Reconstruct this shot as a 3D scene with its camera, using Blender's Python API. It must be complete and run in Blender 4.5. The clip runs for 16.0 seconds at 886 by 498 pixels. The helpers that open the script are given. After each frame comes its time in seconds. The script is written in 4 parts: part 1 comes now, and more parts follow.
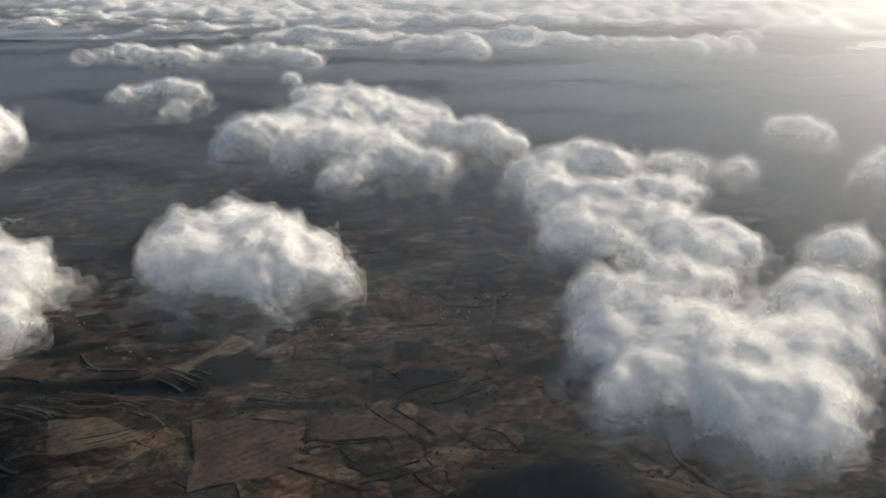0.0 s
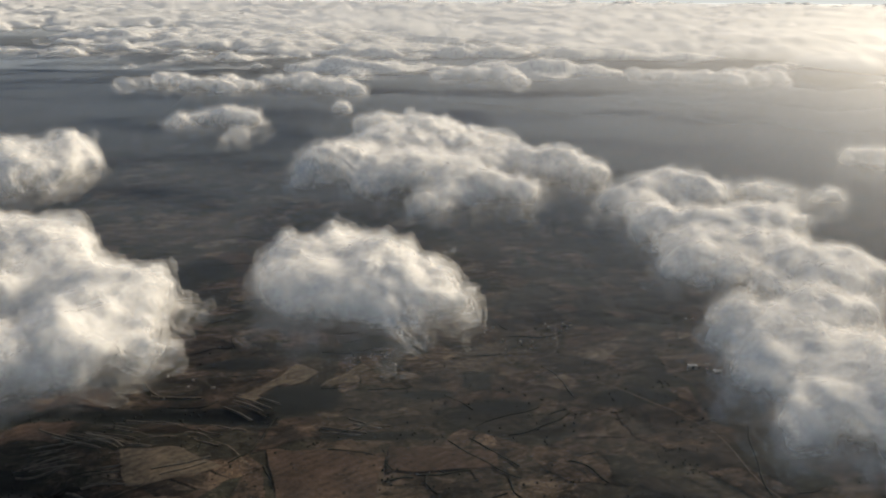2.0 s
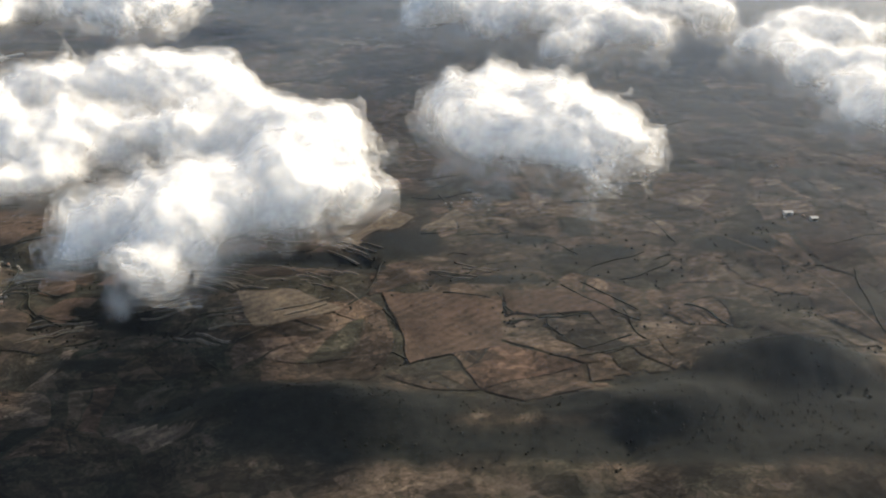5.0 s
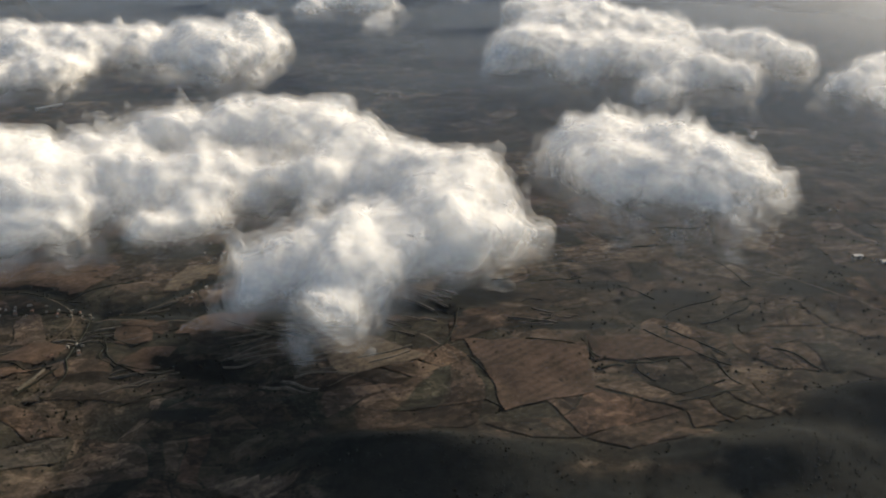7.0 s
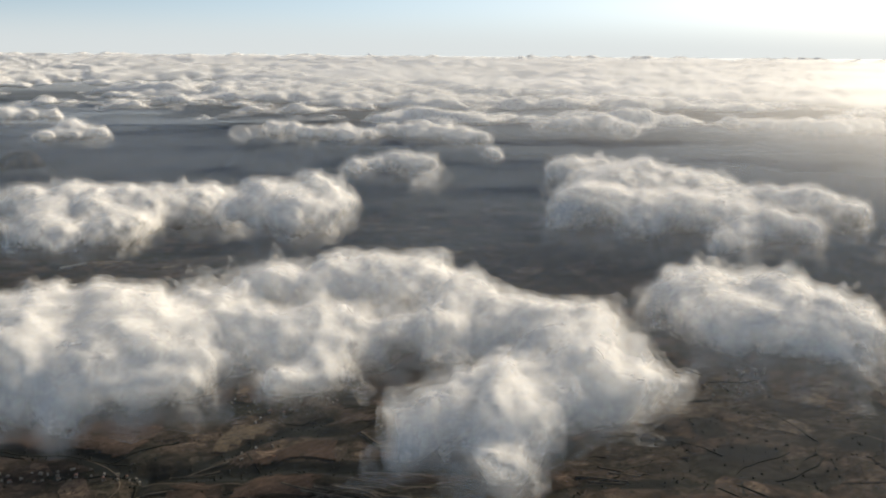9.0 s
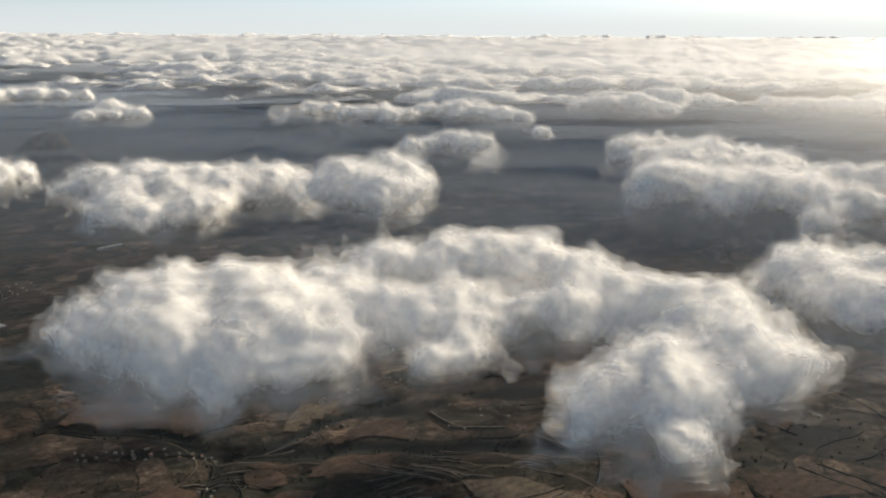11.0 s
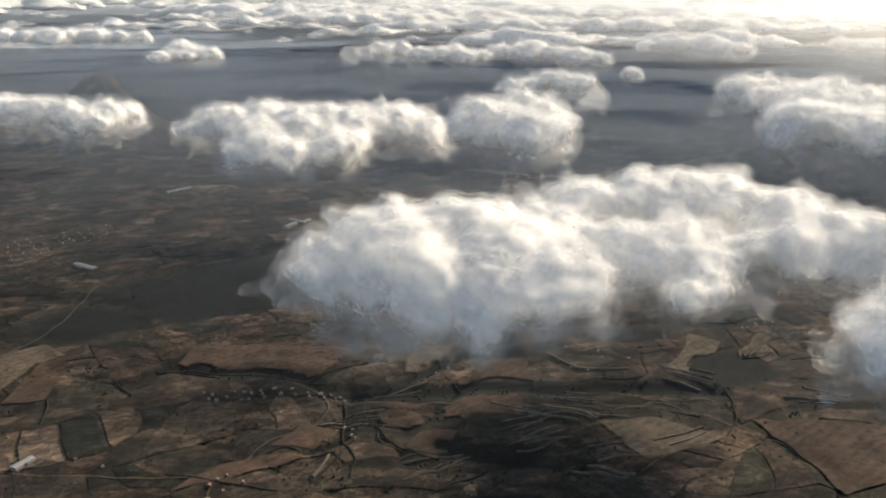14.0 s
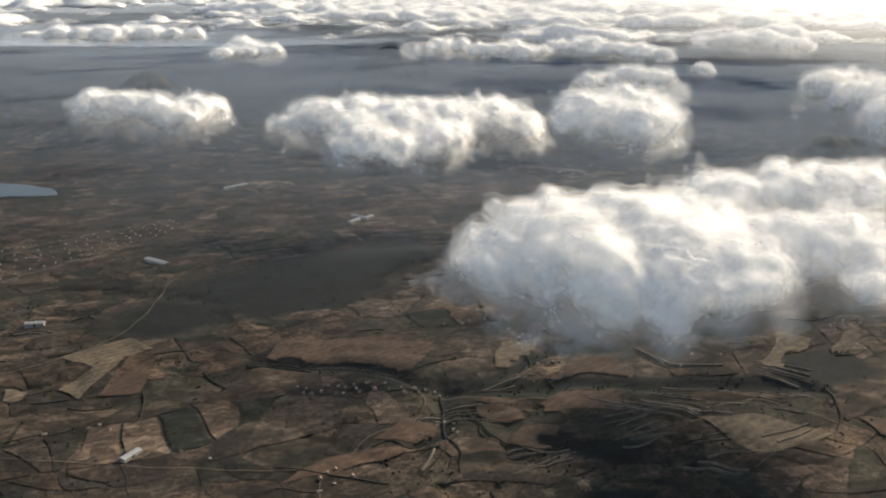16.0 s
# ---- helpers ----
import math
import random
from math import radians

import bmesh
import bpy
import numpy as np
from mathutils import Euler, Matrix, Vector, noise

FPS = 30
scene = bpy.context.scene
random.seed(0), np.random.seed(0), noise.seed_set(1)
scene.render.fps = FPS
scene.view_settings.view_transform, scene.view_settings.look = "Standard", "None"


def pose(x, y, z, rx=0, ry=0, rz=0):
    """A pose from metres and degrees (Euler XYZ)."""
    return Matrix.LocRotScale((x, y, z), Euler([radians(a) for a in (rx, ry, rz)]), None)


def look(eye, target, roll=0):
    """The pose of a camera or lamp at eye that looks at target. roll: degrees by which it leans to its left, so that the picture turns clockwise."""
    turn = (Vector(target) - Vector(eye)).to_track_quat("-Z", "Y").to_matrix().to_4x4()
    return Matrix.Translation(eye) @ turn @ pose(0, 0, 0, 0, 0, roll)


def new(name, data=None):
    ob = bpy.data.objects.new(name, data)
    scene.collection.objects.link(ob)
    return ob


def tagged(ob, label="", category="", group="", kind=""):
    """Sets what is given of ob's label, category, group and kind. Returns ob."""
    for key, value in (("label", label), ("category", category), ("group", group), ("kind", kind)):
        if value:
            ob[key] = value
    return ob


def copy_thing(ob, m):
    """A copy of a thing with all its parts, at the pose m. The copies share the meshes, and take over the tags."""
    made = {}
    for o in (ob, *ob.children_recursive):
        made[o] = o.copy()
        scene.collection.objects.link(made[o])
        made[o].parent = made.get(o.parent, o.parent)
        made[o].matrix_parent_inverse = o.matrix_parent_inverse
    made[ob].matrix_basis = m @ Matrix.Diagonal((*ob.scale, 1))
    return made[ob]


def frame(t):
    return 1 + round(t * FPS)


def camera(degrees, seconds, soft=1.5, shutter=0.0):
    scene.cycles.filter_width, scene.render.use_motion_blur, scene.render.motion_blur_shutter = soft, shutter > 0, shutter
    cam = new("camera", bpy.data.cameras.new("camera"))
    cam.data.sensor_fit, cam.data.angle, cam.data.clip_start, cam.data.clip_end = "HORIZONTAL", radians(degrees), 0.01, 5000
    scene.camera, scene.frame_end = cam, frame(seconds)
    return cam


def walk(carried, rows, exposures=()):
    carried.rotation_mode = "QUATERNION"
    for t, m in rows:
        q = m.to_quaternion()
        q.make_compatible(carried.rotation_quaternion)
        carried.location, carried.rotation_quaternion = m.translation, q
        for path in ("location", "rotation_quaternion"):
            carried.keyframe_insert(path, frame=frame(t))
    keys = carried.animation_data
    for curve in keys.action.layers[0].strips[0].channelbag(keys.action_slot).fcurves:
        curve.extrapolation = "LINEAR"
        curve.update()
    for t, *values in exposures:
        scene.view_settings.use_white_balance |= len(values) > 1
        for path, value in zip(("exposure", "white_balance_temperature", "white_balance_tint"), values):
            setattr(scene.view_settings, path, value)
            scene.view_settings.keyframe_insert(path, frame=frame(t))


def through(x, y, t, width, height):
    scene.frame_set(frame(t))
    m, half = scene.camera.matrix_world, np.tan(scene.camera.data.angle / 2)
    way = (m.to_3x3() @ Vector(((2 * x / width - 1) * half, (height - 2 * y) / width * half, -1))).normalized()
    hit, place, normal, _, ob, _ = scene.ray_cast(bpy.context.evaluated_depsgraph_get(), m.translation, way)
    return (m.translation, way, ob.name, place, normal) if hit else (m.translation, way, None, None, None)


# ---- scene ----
cam = camera(53.9, 16.0, soft=2.0)
METRES, EYE, TILT, LEAN, TURN = 560.0, 392.0, -18.8, 0.0, 0.0
ROWS = [
    (0.0, 0.0, 0.0, 0.0, 0.0, 0.0, -0.0),
    (0.5, -0.0301, 0.0028, -0.0025, -0.09, -0.05, -0.11),
    (1.0, -0.0614, 0.0106, -0.0046, 0.04, 0.56, -0.16),
    (1.5, -0.0914, 0.0128, -0.0063, -0.11, 1.3, -0.27),
    (2.0, -0.1253, 0.0156, -0.0079, -0.04, 2.15, -0.45),
    (2.5, -0.1547, 0.0168, -0.01, -0.03, 2.49, -0.42),
    (3.0, -0.1868, 0.0205, -0.0112, -0.1, -0.02, -0.5),
    (3.5, -0.2177, 0.0234, -0.0132, -0.55, -5.52, -0.9),
    (4.0, -0.2507, 0.0255, -0.0135, -0.6, -7.25, -0.9),
    (4.5, -0.2807, 0.0281, -0.0148, -0.44, -7.8, -0.78),
    (7.0, -0.4423, 0.0378, -0.0221, -0.63, -4.62, -0.38),
    (7.5, -0.471, 0.0431, -0.0232, -1.16, -1.31, -0.5),
    (8.0, -0.5021, 0.0459, -0.0247, -1.57, 1.86, -0.07),
    (8.5, -0.5311, 0.0487, -0.0263, -1.42, 4.7, 0.0),
    (9.0, -0.5635, 0.0505, -0.0271, -1.53, 5.73, 0.04),
    (11.5, -0.7114, 0.0626, -0.0308, -1.28, 3.32, 0.16),
    (12.0, -0.7453, 0.0636, -0.0326, -1.01, 1.56, -0.04),
    (12.5, -0.7743, 0.0657, -0.0342, -0.93, 1.08, -0.05),
    (13.0, -0.8071, 0.0688, -0.035, -0.97, 1.01, -0.12),
    (13.5, -0.835, 0.0721, -0.0358, -0.89, 1.01, -0.08),
    (14.0, -0.8686, 0.0738, -0.0375, -0.68, 0.99, -0.06),
    (14.5, -0.8964, 0.0765, -0.0386, -0.42, 0.97, 0.0),
    (15.0, -0.93, 0.0775, -0.0403, -0.03, 0.97, -0.05),
    (15.5, -0.9596, 0.0777, -0.0416, 0.3, 0.91, -0.06),
    (16.0, -0.9934, 0.077, -0.0432, 0.48, 0.86, -0.26),
]
ROUTE = [(t, pose(0, 0, EYE, TILT, LEAN, TURN) @ pose(METRES * x, METRES * y, METRES * z, 90 + pitch, roll, yaw)) for t, x, y, z, yaw, pitch, roll in ROWS]
EXPOSURES = [(0.0, 0.5, 7100, 7), (1.0, 0.5, 7400, 7), (2.5, 0.38, 7700, 7), (3.5, 1.47, 7400, 7), (4.7, 1.47, 7400, 7), (7.0, 0.77, 7500, 7), (9.0, 0.54, 7500, 7), (11.5, 0.69, 7600, 7), (16.0, 1.15, 7500, 7)]
walk(cam, ROUTE, EXPOSURES)

# ---- world, sun ----
SUN_AZIMUTH, SUN_HEIGHT = radians(43), radians(27)
SUN_FROM = Vector((math.sin(SUN_AZIMUTH) * math.cos(SUN_HEIGHT), math.cos(SUN_AZIMUTH) * math.cos(SUN_HEIGHT), math.sin(SUN_HEIGHT)))
world = bpy.data.worlds.new("sky")
scene.world = world
world.use_nodes = True
wn = world.node_tree
sky = wn.nodes.new("ShaderNodeTexSky")
sky.sky_type, sky.sun_disc = "NISHITA", False
sky.sun_elevation = math.asin(SUN_FROM.z)
sky.sun_rotation = math.atan2(SUN_FROM.x, SUN_FROM.y)
sky.altitude, sky.air_density, sky.dust_density = 600, 1.0, 1.2
where = wn.nodes.new("ShaderNodeTexCoord")
raised = wn.nodes.new("ShaderNodeVectorMath")
raised.inputs[1].default_value = (0, 0, 0.14)
wn.links.new(where.outputs["Generated"], raised.inputs[0])
wn.links.new(raised.outputs[0], sky.inputs[0])
height = wn.nodes.new("ShaderNodeSeparateXYZ")
wn.links.new(where.outputs["Generated"], height.inputs[0])
low_air = wn.nodes.new("ShaderNodeMapRange")
low_air.interpolation_type = "SMOOTHERSTEP"
for i, v in enumerate((-0.01, 0.06, 0.9, 0.12)):
    low_air.inputs[i + 1].default_value = v
wn.links.new(height.outputs[2], low_air.inputs[0])
pale = wn.nodes.new("ShaderNodeMix")
pale.data_type = "RGBA"
pale.inputs[7].default_value = (4.6, 5.1, 5.9, 1)
wn.links.new(low_air.outputs[0], pale.inputs[0]), wn.links.new(sky.outputs[0], pale.inputs[6])
wn.links.new(pale.outputs[2], wn.nodes["Background"].inputs[0])
wn.nodes["Background"].inputs[1].default_value = 0.1
sun = new("sun", bpy.data.lights.new("sun", "SUN"))
sun.data.energy, sun.data.angle, sun.data.color = 5.0, radians(4.0), (1.0, 0.91, 0.8)
sun.matrix_world = look(SUN_FROM * 3000, (0, 0, 0))
scene.cycles.transparent_max_bounces = 40

# ---- materials ----


def material(name):
    m = bpy.data.materials.new(name)
    m.use_nodes = True
    m.node_tree.nodes.clear()
    return m, m.node_tree.nodes, m.node_tree.links


def node(nodes, kind, **values):
    n = nodes.new(kind)
    for key, value in values.items():
        n.inputs[key.replace("_", " ")].default_value = value
    return n


def noise_tex(nodes, links, scale, detail=4.0, rough=0.55, coords=None):
    n = node(nodes, "ShaderNodeTexNoise", Scale=scale, Detail=detail, Roughness=rough)
    if coords is not None:
        links.new(coords, n.inputs["Vector"])
    return n.outputs["Fac"]


def remap(nodes, links, value, a, b, c, d):
    n = nodes.new("ShaderNodeMapRange")
    n.interpolation_type = "SMOOTHSTEP"
    for i, v in enumerate((a, b, c, d)):
        n.inputs[i + 1].default_value = v
    links.new(value, n.inputs[0])
    return n.outputs[0]


def maths(nodes, links, op, a, b):
    n = nodes.new("ShaderNodeMath")
    n.operation = op
    for i, v in enumerate((a, b)):
        if isinstance(v, (int, float)):
            n.inputs[i].default_value = v
        else:
            links.new(v, n.inputs[i])
    return n.outputs[0]


def ramp(nodes, links, value, stops):
    n = nodes.new("ShaderNodeValToRGB")
    els = n.color_ramp.elements
    while len(els) < len(stops):
        els.new(0.5)
    for e, (at, colour) in zip(els, stops):
        e.position, e.color = at, (*colour, 1)
    links.new(value, n.inputs[0])
    return n.outputs[0]


def mist_material(name, alpha, grain, colour=(0.85, 0.85, 0.85), through=0.35, ragged=0.6, sheen=0.14, relief=0.0):
    """White droplets: part scattered back, part let through, part thrown forward in a wide sheen, and thinned by a noise of the given grain in metres."""
    m, nodes, links = material(name)
    place = nodes.new("ShaderNodeNewGeometry").outputs["Position"]
    big = noise_tex(nodes, links, 1.0 / grain, 4.0, 0.66, place)
    out = nodes.new("ShaderNodeOutputMaterial")
    back = node(nodes, "ShaderNodeBsdfDiffuse", Color=(*colour, 1))
    on = node(nodes, "ShaderNodeBsdfTranslucent", Color=(*colour, 1))
    forward = node(nodes, "ShaderNodeBsdfGlossy", Color=(0.92, 0.92, 0.92, 1), Roughness=0.85)
    if relief:
        billow = nodes.new("ShaderNodeBump")
        billow.inputs["Strength"].default_value, billow.inputs["Distance"].default_value = 0.8, relief
        links.new(noise_tex(nodes, links, 0.17, 4.0, 0.6, place), billow.inputs["Height"])
        links.new(billow.outputs[0], back.inputs["Normal"]), links.new(billow.outputs[0], on.inputs["Normal"])
    both = node(nodes, "ShaderNodeMixShader", Fac=through)
    links.new(back.outputs[0], both.inputs[1]), links.new(on.outputs[0], both.inputs[2])
    shone = node(nodes, "ShaderNodeMixShader", Fac=sheen)
    links.new(both.outputs[0], shone.inputs[1]), links.new(forward.outputs[0], shone.inputs[2])
    if alpha >= 1:
        links.new(shone.outputs[0], out.inputs[0])
        return m
    clear = nodes.new("ShaderNodeBsdfTransparent")
    mix = nodes.new("ShaderNodeMixShader")
    links.new(remap(nodes, links, big, 0.5 - 0.22 * ragged, 0.5 + 0.18 * ragged, alpha * (1 - ragged), alpha), mix.inputs[0])
    links.new(clear.outputs[0], mix.inputs[1]), links.new(shone.outputs[0], mix.inputs[2])
    links.new(mix.outputs[0], out.inputs[0])
    return m


# ---- meshes from density fields ----
def mesh_from(name, verts, quads, smooth=True):
    me = bpy.data.meshes.new(name)
    me.vertices.add(len(verts))
    me.vertices.foreach_set("co", np.asarray(verts, np.float32).ravel())
    me.loops.add(quads.size)
    me.loops.foreach_set("vertex_index", quads.astype(np.int32).ravel())
    me.polygons.add(len(quads))
    me.polygons.foreach_set("loop_start", np.arange(0, quads.size, 4, dtype=np.int32))
    me.polygons.foreach_set("use_smooth", np.full(len(quads), smooth))
    me.update(calc_edges=True)
    me.validate()
    return me


def surface(F, level, origin, step):
    """The surface at which the field F crosses level: one vertex a cell, one quad a crossed edge. Low values are inside."""
    G = F - level
    low = G < 0
    count = sum(low[i:G.shape[0] - 1 + i, j:G.shape[1] - 1 + j, k:G.shape[2] - 1 + k].astype(np.int8) for i in (0, 1) for j in (0, 1) for k in (0, 1))
    act = (count > 0) & (count < 8)
    I, J, K = np.nonzero(act)
    index = np.full(act.shape, -1, np.int64)
    index[I, J, K] = np.arange(len(I))
    total, number = np.zeros((len(I), 3)), np.zeros(len(I))
    for axis in range(3):
        for a in (0, 1):
            for b in (0, 1):
                o = [0, 0, 0]
                o[(axis + 1) % 3], o[(axis + 2) % 3] = a, b
                g0 = G[I + o[0], J + o[1], K + o[2]]
                e = list(o)
                e[axis] = 1
                g1 = G[I + e[0], J + e[1], K + e[2]]
                cross = (g0 < 0) != (g1 < 0)
                s = np.where(cross, g0 / np.where(g0 == g1, 1, g0 - g1), 0)
                p = np.array(o, float)[None, :].repeat(len(I), 0)
                p[:, axis] += s
                total += np.where(cross[:, None], p, 0)
                number += cross
    verts = (total / number[:, None] + np.stack([I, J, K], 1)) * np.array(step) + np.array(origin)
    faces = []
    for axis in range(3):
        u, v = (axis + 1) % 3, (axis + 2) % 3
        first, second = [slice(None)] * 3, [slice(None)] * 3
        first[axis], second[axis] = slice(0, -1), slice(1, None)
        d = low[tuple(first)] != low[tuple(second)]
        at = np.stack(np.nonzero(d), 1)
        at = at[(at[:, u] > 0) & (at[:, v] > 0) & (at[:, u] < act.shape[u]) & (at[:, v] < act.shape[v])]
        ring = []
        for du, dv in ((1, 1), (0, 1), (0, 0), (1, 0)):
            c = at.copy()
            c[:, u] -= du
            c[:, v] -= dv
            ring.append(index[c[:, 0], c[:, 1], c[:, 2]])
        q = np.stack(ring, 1)
        flip = ~low[at[:, 0], at[:, 1], at[:, 2]]
        q[flip] = q[flip][:, ::-1]
        faces.append(q[(q >= 0).all(1)])
    return verts, np.concatenate(faces)


def main_pieces(verts, quads, least=0.1):
    """The large connected pieces of a surface, without stray droplets."""
    if not len(quads):
        return verts, quads
    label = np.arange(len(verts))
    while True:
        lowest = label[quads].min(1)
        after = label.copy()
        for c in range(4):
            np.minimum.at(after, quads[:, c], lowest)
        after = after[after]
        if (after == label).all():
            break
        label = after
    piece = label[quads[:, 0]]
    size = np.bincount(piece, minlength=len(verts))
    quads = quads[size[piece] >= least * size.max()]
    used = np.unique(quads)
    place = np.zeros(len(verts), np.int64)
    place[used] = np.arange(len(used))
    return verts[used], place[quads]


def lattice(seed):
    return np.random.default_rng(seed).random((32, 32, 32)).astype(np.float32)


LATTICE = lattice(5)
POINTS = np.random.default_rng(8).random((24, 24, 24, 3)).astype(np.float32)


def value_noise(X, Y, Z, size, shift=0.0):
    """Smooth noise from 0 to 1 with lumps of that size."""
    f = [c / size + shift for c in (X, Y, Z)]
    i = [np.floor(c).astype(np.int32) for c in f]
    w = [(c - a) * (c - a) * (3 - 2 * (c - a)) for c, a in zip(f, i)]
    out = 0
    for a in (0, 1):
        for b in (0, 1):
            for c in (0, 1):
                k = (w[0] if a else 1 - w[0]) * (w[1] if b else 1 - w[1]) * (w[2] if c else 1 - w[2])
                out = out + k * LATTICE[(i[0] + a) % 32, (i[1] + b) % 32, (i[2] + c) % 32]
    return out


def fractal(X, Y, Z, size, octaves=3, shift=0.0):
    return sum(value_noise(X, Y, Z, size / 2 ** o, shift + 3.7 * o) * 0.5 ** o for o in range(octaves)) / sum(0.5 ** o for o in range(octaves))


def puffs(X, Y, Z, size, shift=0.0):
    """Rounded heaps of that size: 1 at their middles, 0 in the clefts between."""
    f = [c / size + shift for c in (X, Y, Z)]
    i = [np.floor(c).astype(np.int32) for c in f]
    best = np.full(X.shape, 9.0, np.float32)
    for a in (-1, 0, 1):
        for b in (-1, 0, 1):
            for c in (-1, 0, 1):
                q = POINTS[(i[0] + a) % 24, (i[1] + b) % 24, (i[2] + c) % 24]
                d = (i[0] + a + q[..., 0] - f[0]) ** 2 + (i[1] + b + q[..., 1] - f[1]) ** 2 + (i[2] + c + q[..., 2] - f[2]) ** 2
                best = np.minimum(best, d)
    return np.clip(1 - best * 1.1, 0, 1)


def filled(lobes, reach):
    """The lobes, with one more between each near pair, so that they hang together."""
    more = []
    for i, (x0, y0, r0) in enumerate(lobes):
        for x1, y1, r1 in lobes[i + 1:]:
            if math.hypot(x1 - x0, y1 - y0) < reach * (r0 + r1):
                more.append(((x0 + x1) / 2, (y0 + y1) / 2, 0.43 * (r0 + r1)))
    return list(lobes) + more


def field(lobes, zc, base, step, puff, pad, seed, squash=0.84, reach=1.9):
    """A cloud's field in metres from its surface (negative inside), on a grid: round lobes, a flattened underside, heaps and wisps."""
    L = np.array([(x, y, zc - 4 + 3 * math.sin(x * 0.13 + y * 0.07), r) for x, y, r in filled(lobes, reach)], np.float32)
    lo = (L[:, :3] - L[:, 3:]).min(0) - pad
    hi = (L[:, :3] + L[:, 3:]).max(0) + pad
    lo[2], hi[2] = base - pad, (L[:, 2] + squash * L[:, 3]).max() + pad
    ax = [np.arange(lo[k], hi[k] + step, step, dtype=np.float32) for k in range(3)]
    X, Y, Z = np.meshgrid(*ax, indexing="ij")
    warp = puff * 1.3
    Xw = X + warp * (value_noise(X, Y, Z, puff * 2.2, seed) - 0.5)
    Yw = Y + warp * (value_noise(X, Y, Z, puff * 2.2, seed + 9.1) - 0.5)
    soft = 3.0
    total = np.full(X.shape, 1e-9, np.float32)
    for x, y, z, r in L:
        i, j = (slice(*np.searchsorted(ax[k], (c - r - 32, c + r + 32))) for k, c in ((0, x), (1, y)))
        d = (np.sqrt((Xw[i, j] - x) ** 2 + (Yw[i, j] - y) ** 2 + ((Z[i, j] - z) / squash) ** 2) - r) * 0.8
        total[i, j] += np.exp(-np.clip(d, -60, 90) / soft)
    D = -soft * np.log(total) + 1.3
    under = (base + 1.5 - Z) + puff * 0.35 * (value_noise(X, Y, Z, puff * 1.5, seed + 4) - 0.2)
    D = np.maximum(D, under * 0.7)
    near = np.abs(D) < 24
    x, y, z, d, xw, yw = X[near], Y[near], Z[near], D[near], Xw[near], Yw[near]
    heap = puffs(xw, yw, z, puff, seed) * 0.44 + puffs(xw, yw, z, puff * 0.52, seed + 2) * 0.34 + puffs(xw, yw, z, puff * 0.3, seed + 5) * 0.2
    d = d - puff * 0.62 * (heap - 0.36)
    wisp = fractal(x, y, z, puff * 0.7, 4, seed + 6) - 0.5
    low = np.clip((zc + 2 - z) / 18, 0, 1)
    d = d + wisp * (puff * 0.5 + low * 2.0 + np.clip(d, 0, 20) * 1.5)
    D[near] = np.where(d > -3, (d + 3) * (1.25 - 0.6 * low) - 3 + 2.0 * low, d)
    return D, lo, (step,) * 3


CORE = mist_material("cloud_core", 0.84, 14.0, ragged=0.15, relief=2.6)
DECK = mist_material("deck_core", 1.0, 14.0, relief=9.0)
VEILS = [mist_material("cloud_veil", 0.07 + 0.4 * (1 - k / 6) ** 1.5, 10.5 - 0.7 * k, ragged=0.4 + 0.11 * k, relief=2.2 if k < 3 else 0.0) for k in range(6)]


def part(name, me, mat, parent, label=""):
    ob = new(name, me)
    me.materials.append(mat)
    ob.parent = parent
    if label:
        ob["label"] = label
    return ob


def cloud(label, lobes, zc=205, base=178, step=4.0, puff=18.0, gap=1.25, seed=1.0, thin=0.0, squash=0.84, reach=1.9):
    """One cumulus: a dense core and, round it, thinner and thinner veils."""
    D, lo, st = field(lobes, zc, base, step, puff, 5 * gap + 17, seed, squash, reach)
    top = tagged(new("cloud"), label, "cloud", "cumulus clouds")
    v, q = main_pieces(*surface(D, -3 * gap + thin, lo, st))
    if len(q):
        part("core", mesh_from("core", v, q), CORE, top)
    for k, mat in enumerate(VEILS):
        v, q = main_pieces(*surface(D, gap * (1.05 * (k - 1.9) + 0.25 * max(0, k - 3) ** 2) + thin, lo, st))
        if len(q):
            part("veil", mesh_from("veil", v, q), mat, top, "thin translucent droplet veil")
    return top


# ---- ground ----
HILLS = [(-1300, 2200, 100, 120, 120), (-1420, 2260, 200, 130, 70), (-735, 2600, 170, 150, 150), (-480, 2650, 160, 150, 70), (150, 1500, 260, 100, 80), (-360, 2050, 260, 120, 30), (-270, 505, 70, 26, 22), (85, 548, 60, 30, 24), (-20, 500, 80, 24, 15), (-520, 1130, 170, 60, 18)]
RAVINES = [[(-733, 815), (-687, 803), (-642, 796), (-574, 750), (-538, 747), (-490, 792), (-453, 837), (-411, 855)], [(-560, 740), (-492, 745), (-451, 751), (-382, 742), (-331, 742), (-275, 742), (-234, 729)], [(-561, 738), (-561, 667), (-583, 650)], [(-480, 655), (-430, 628), (-385, 622)]]


def from_line(X, Y, line):
    """How far each place lies from a broken line."""
    best = np.full(np.shape(X), 1e9)
    for (x0, y0), (x1, y1) in zip(line, line[1:]):
        s = np.clip(((X - x0) * (x1 - x0) + (Y - y0) * (y1 - y0)) / ((x1 - x0) ** 2 + (y1 - y0) ** 2), 0, 1)
        best = np.minimum(best, np.hypot(X - x0 - s * (x1 - x0), Y - y0 - s * (y1 - y0)))
    return best


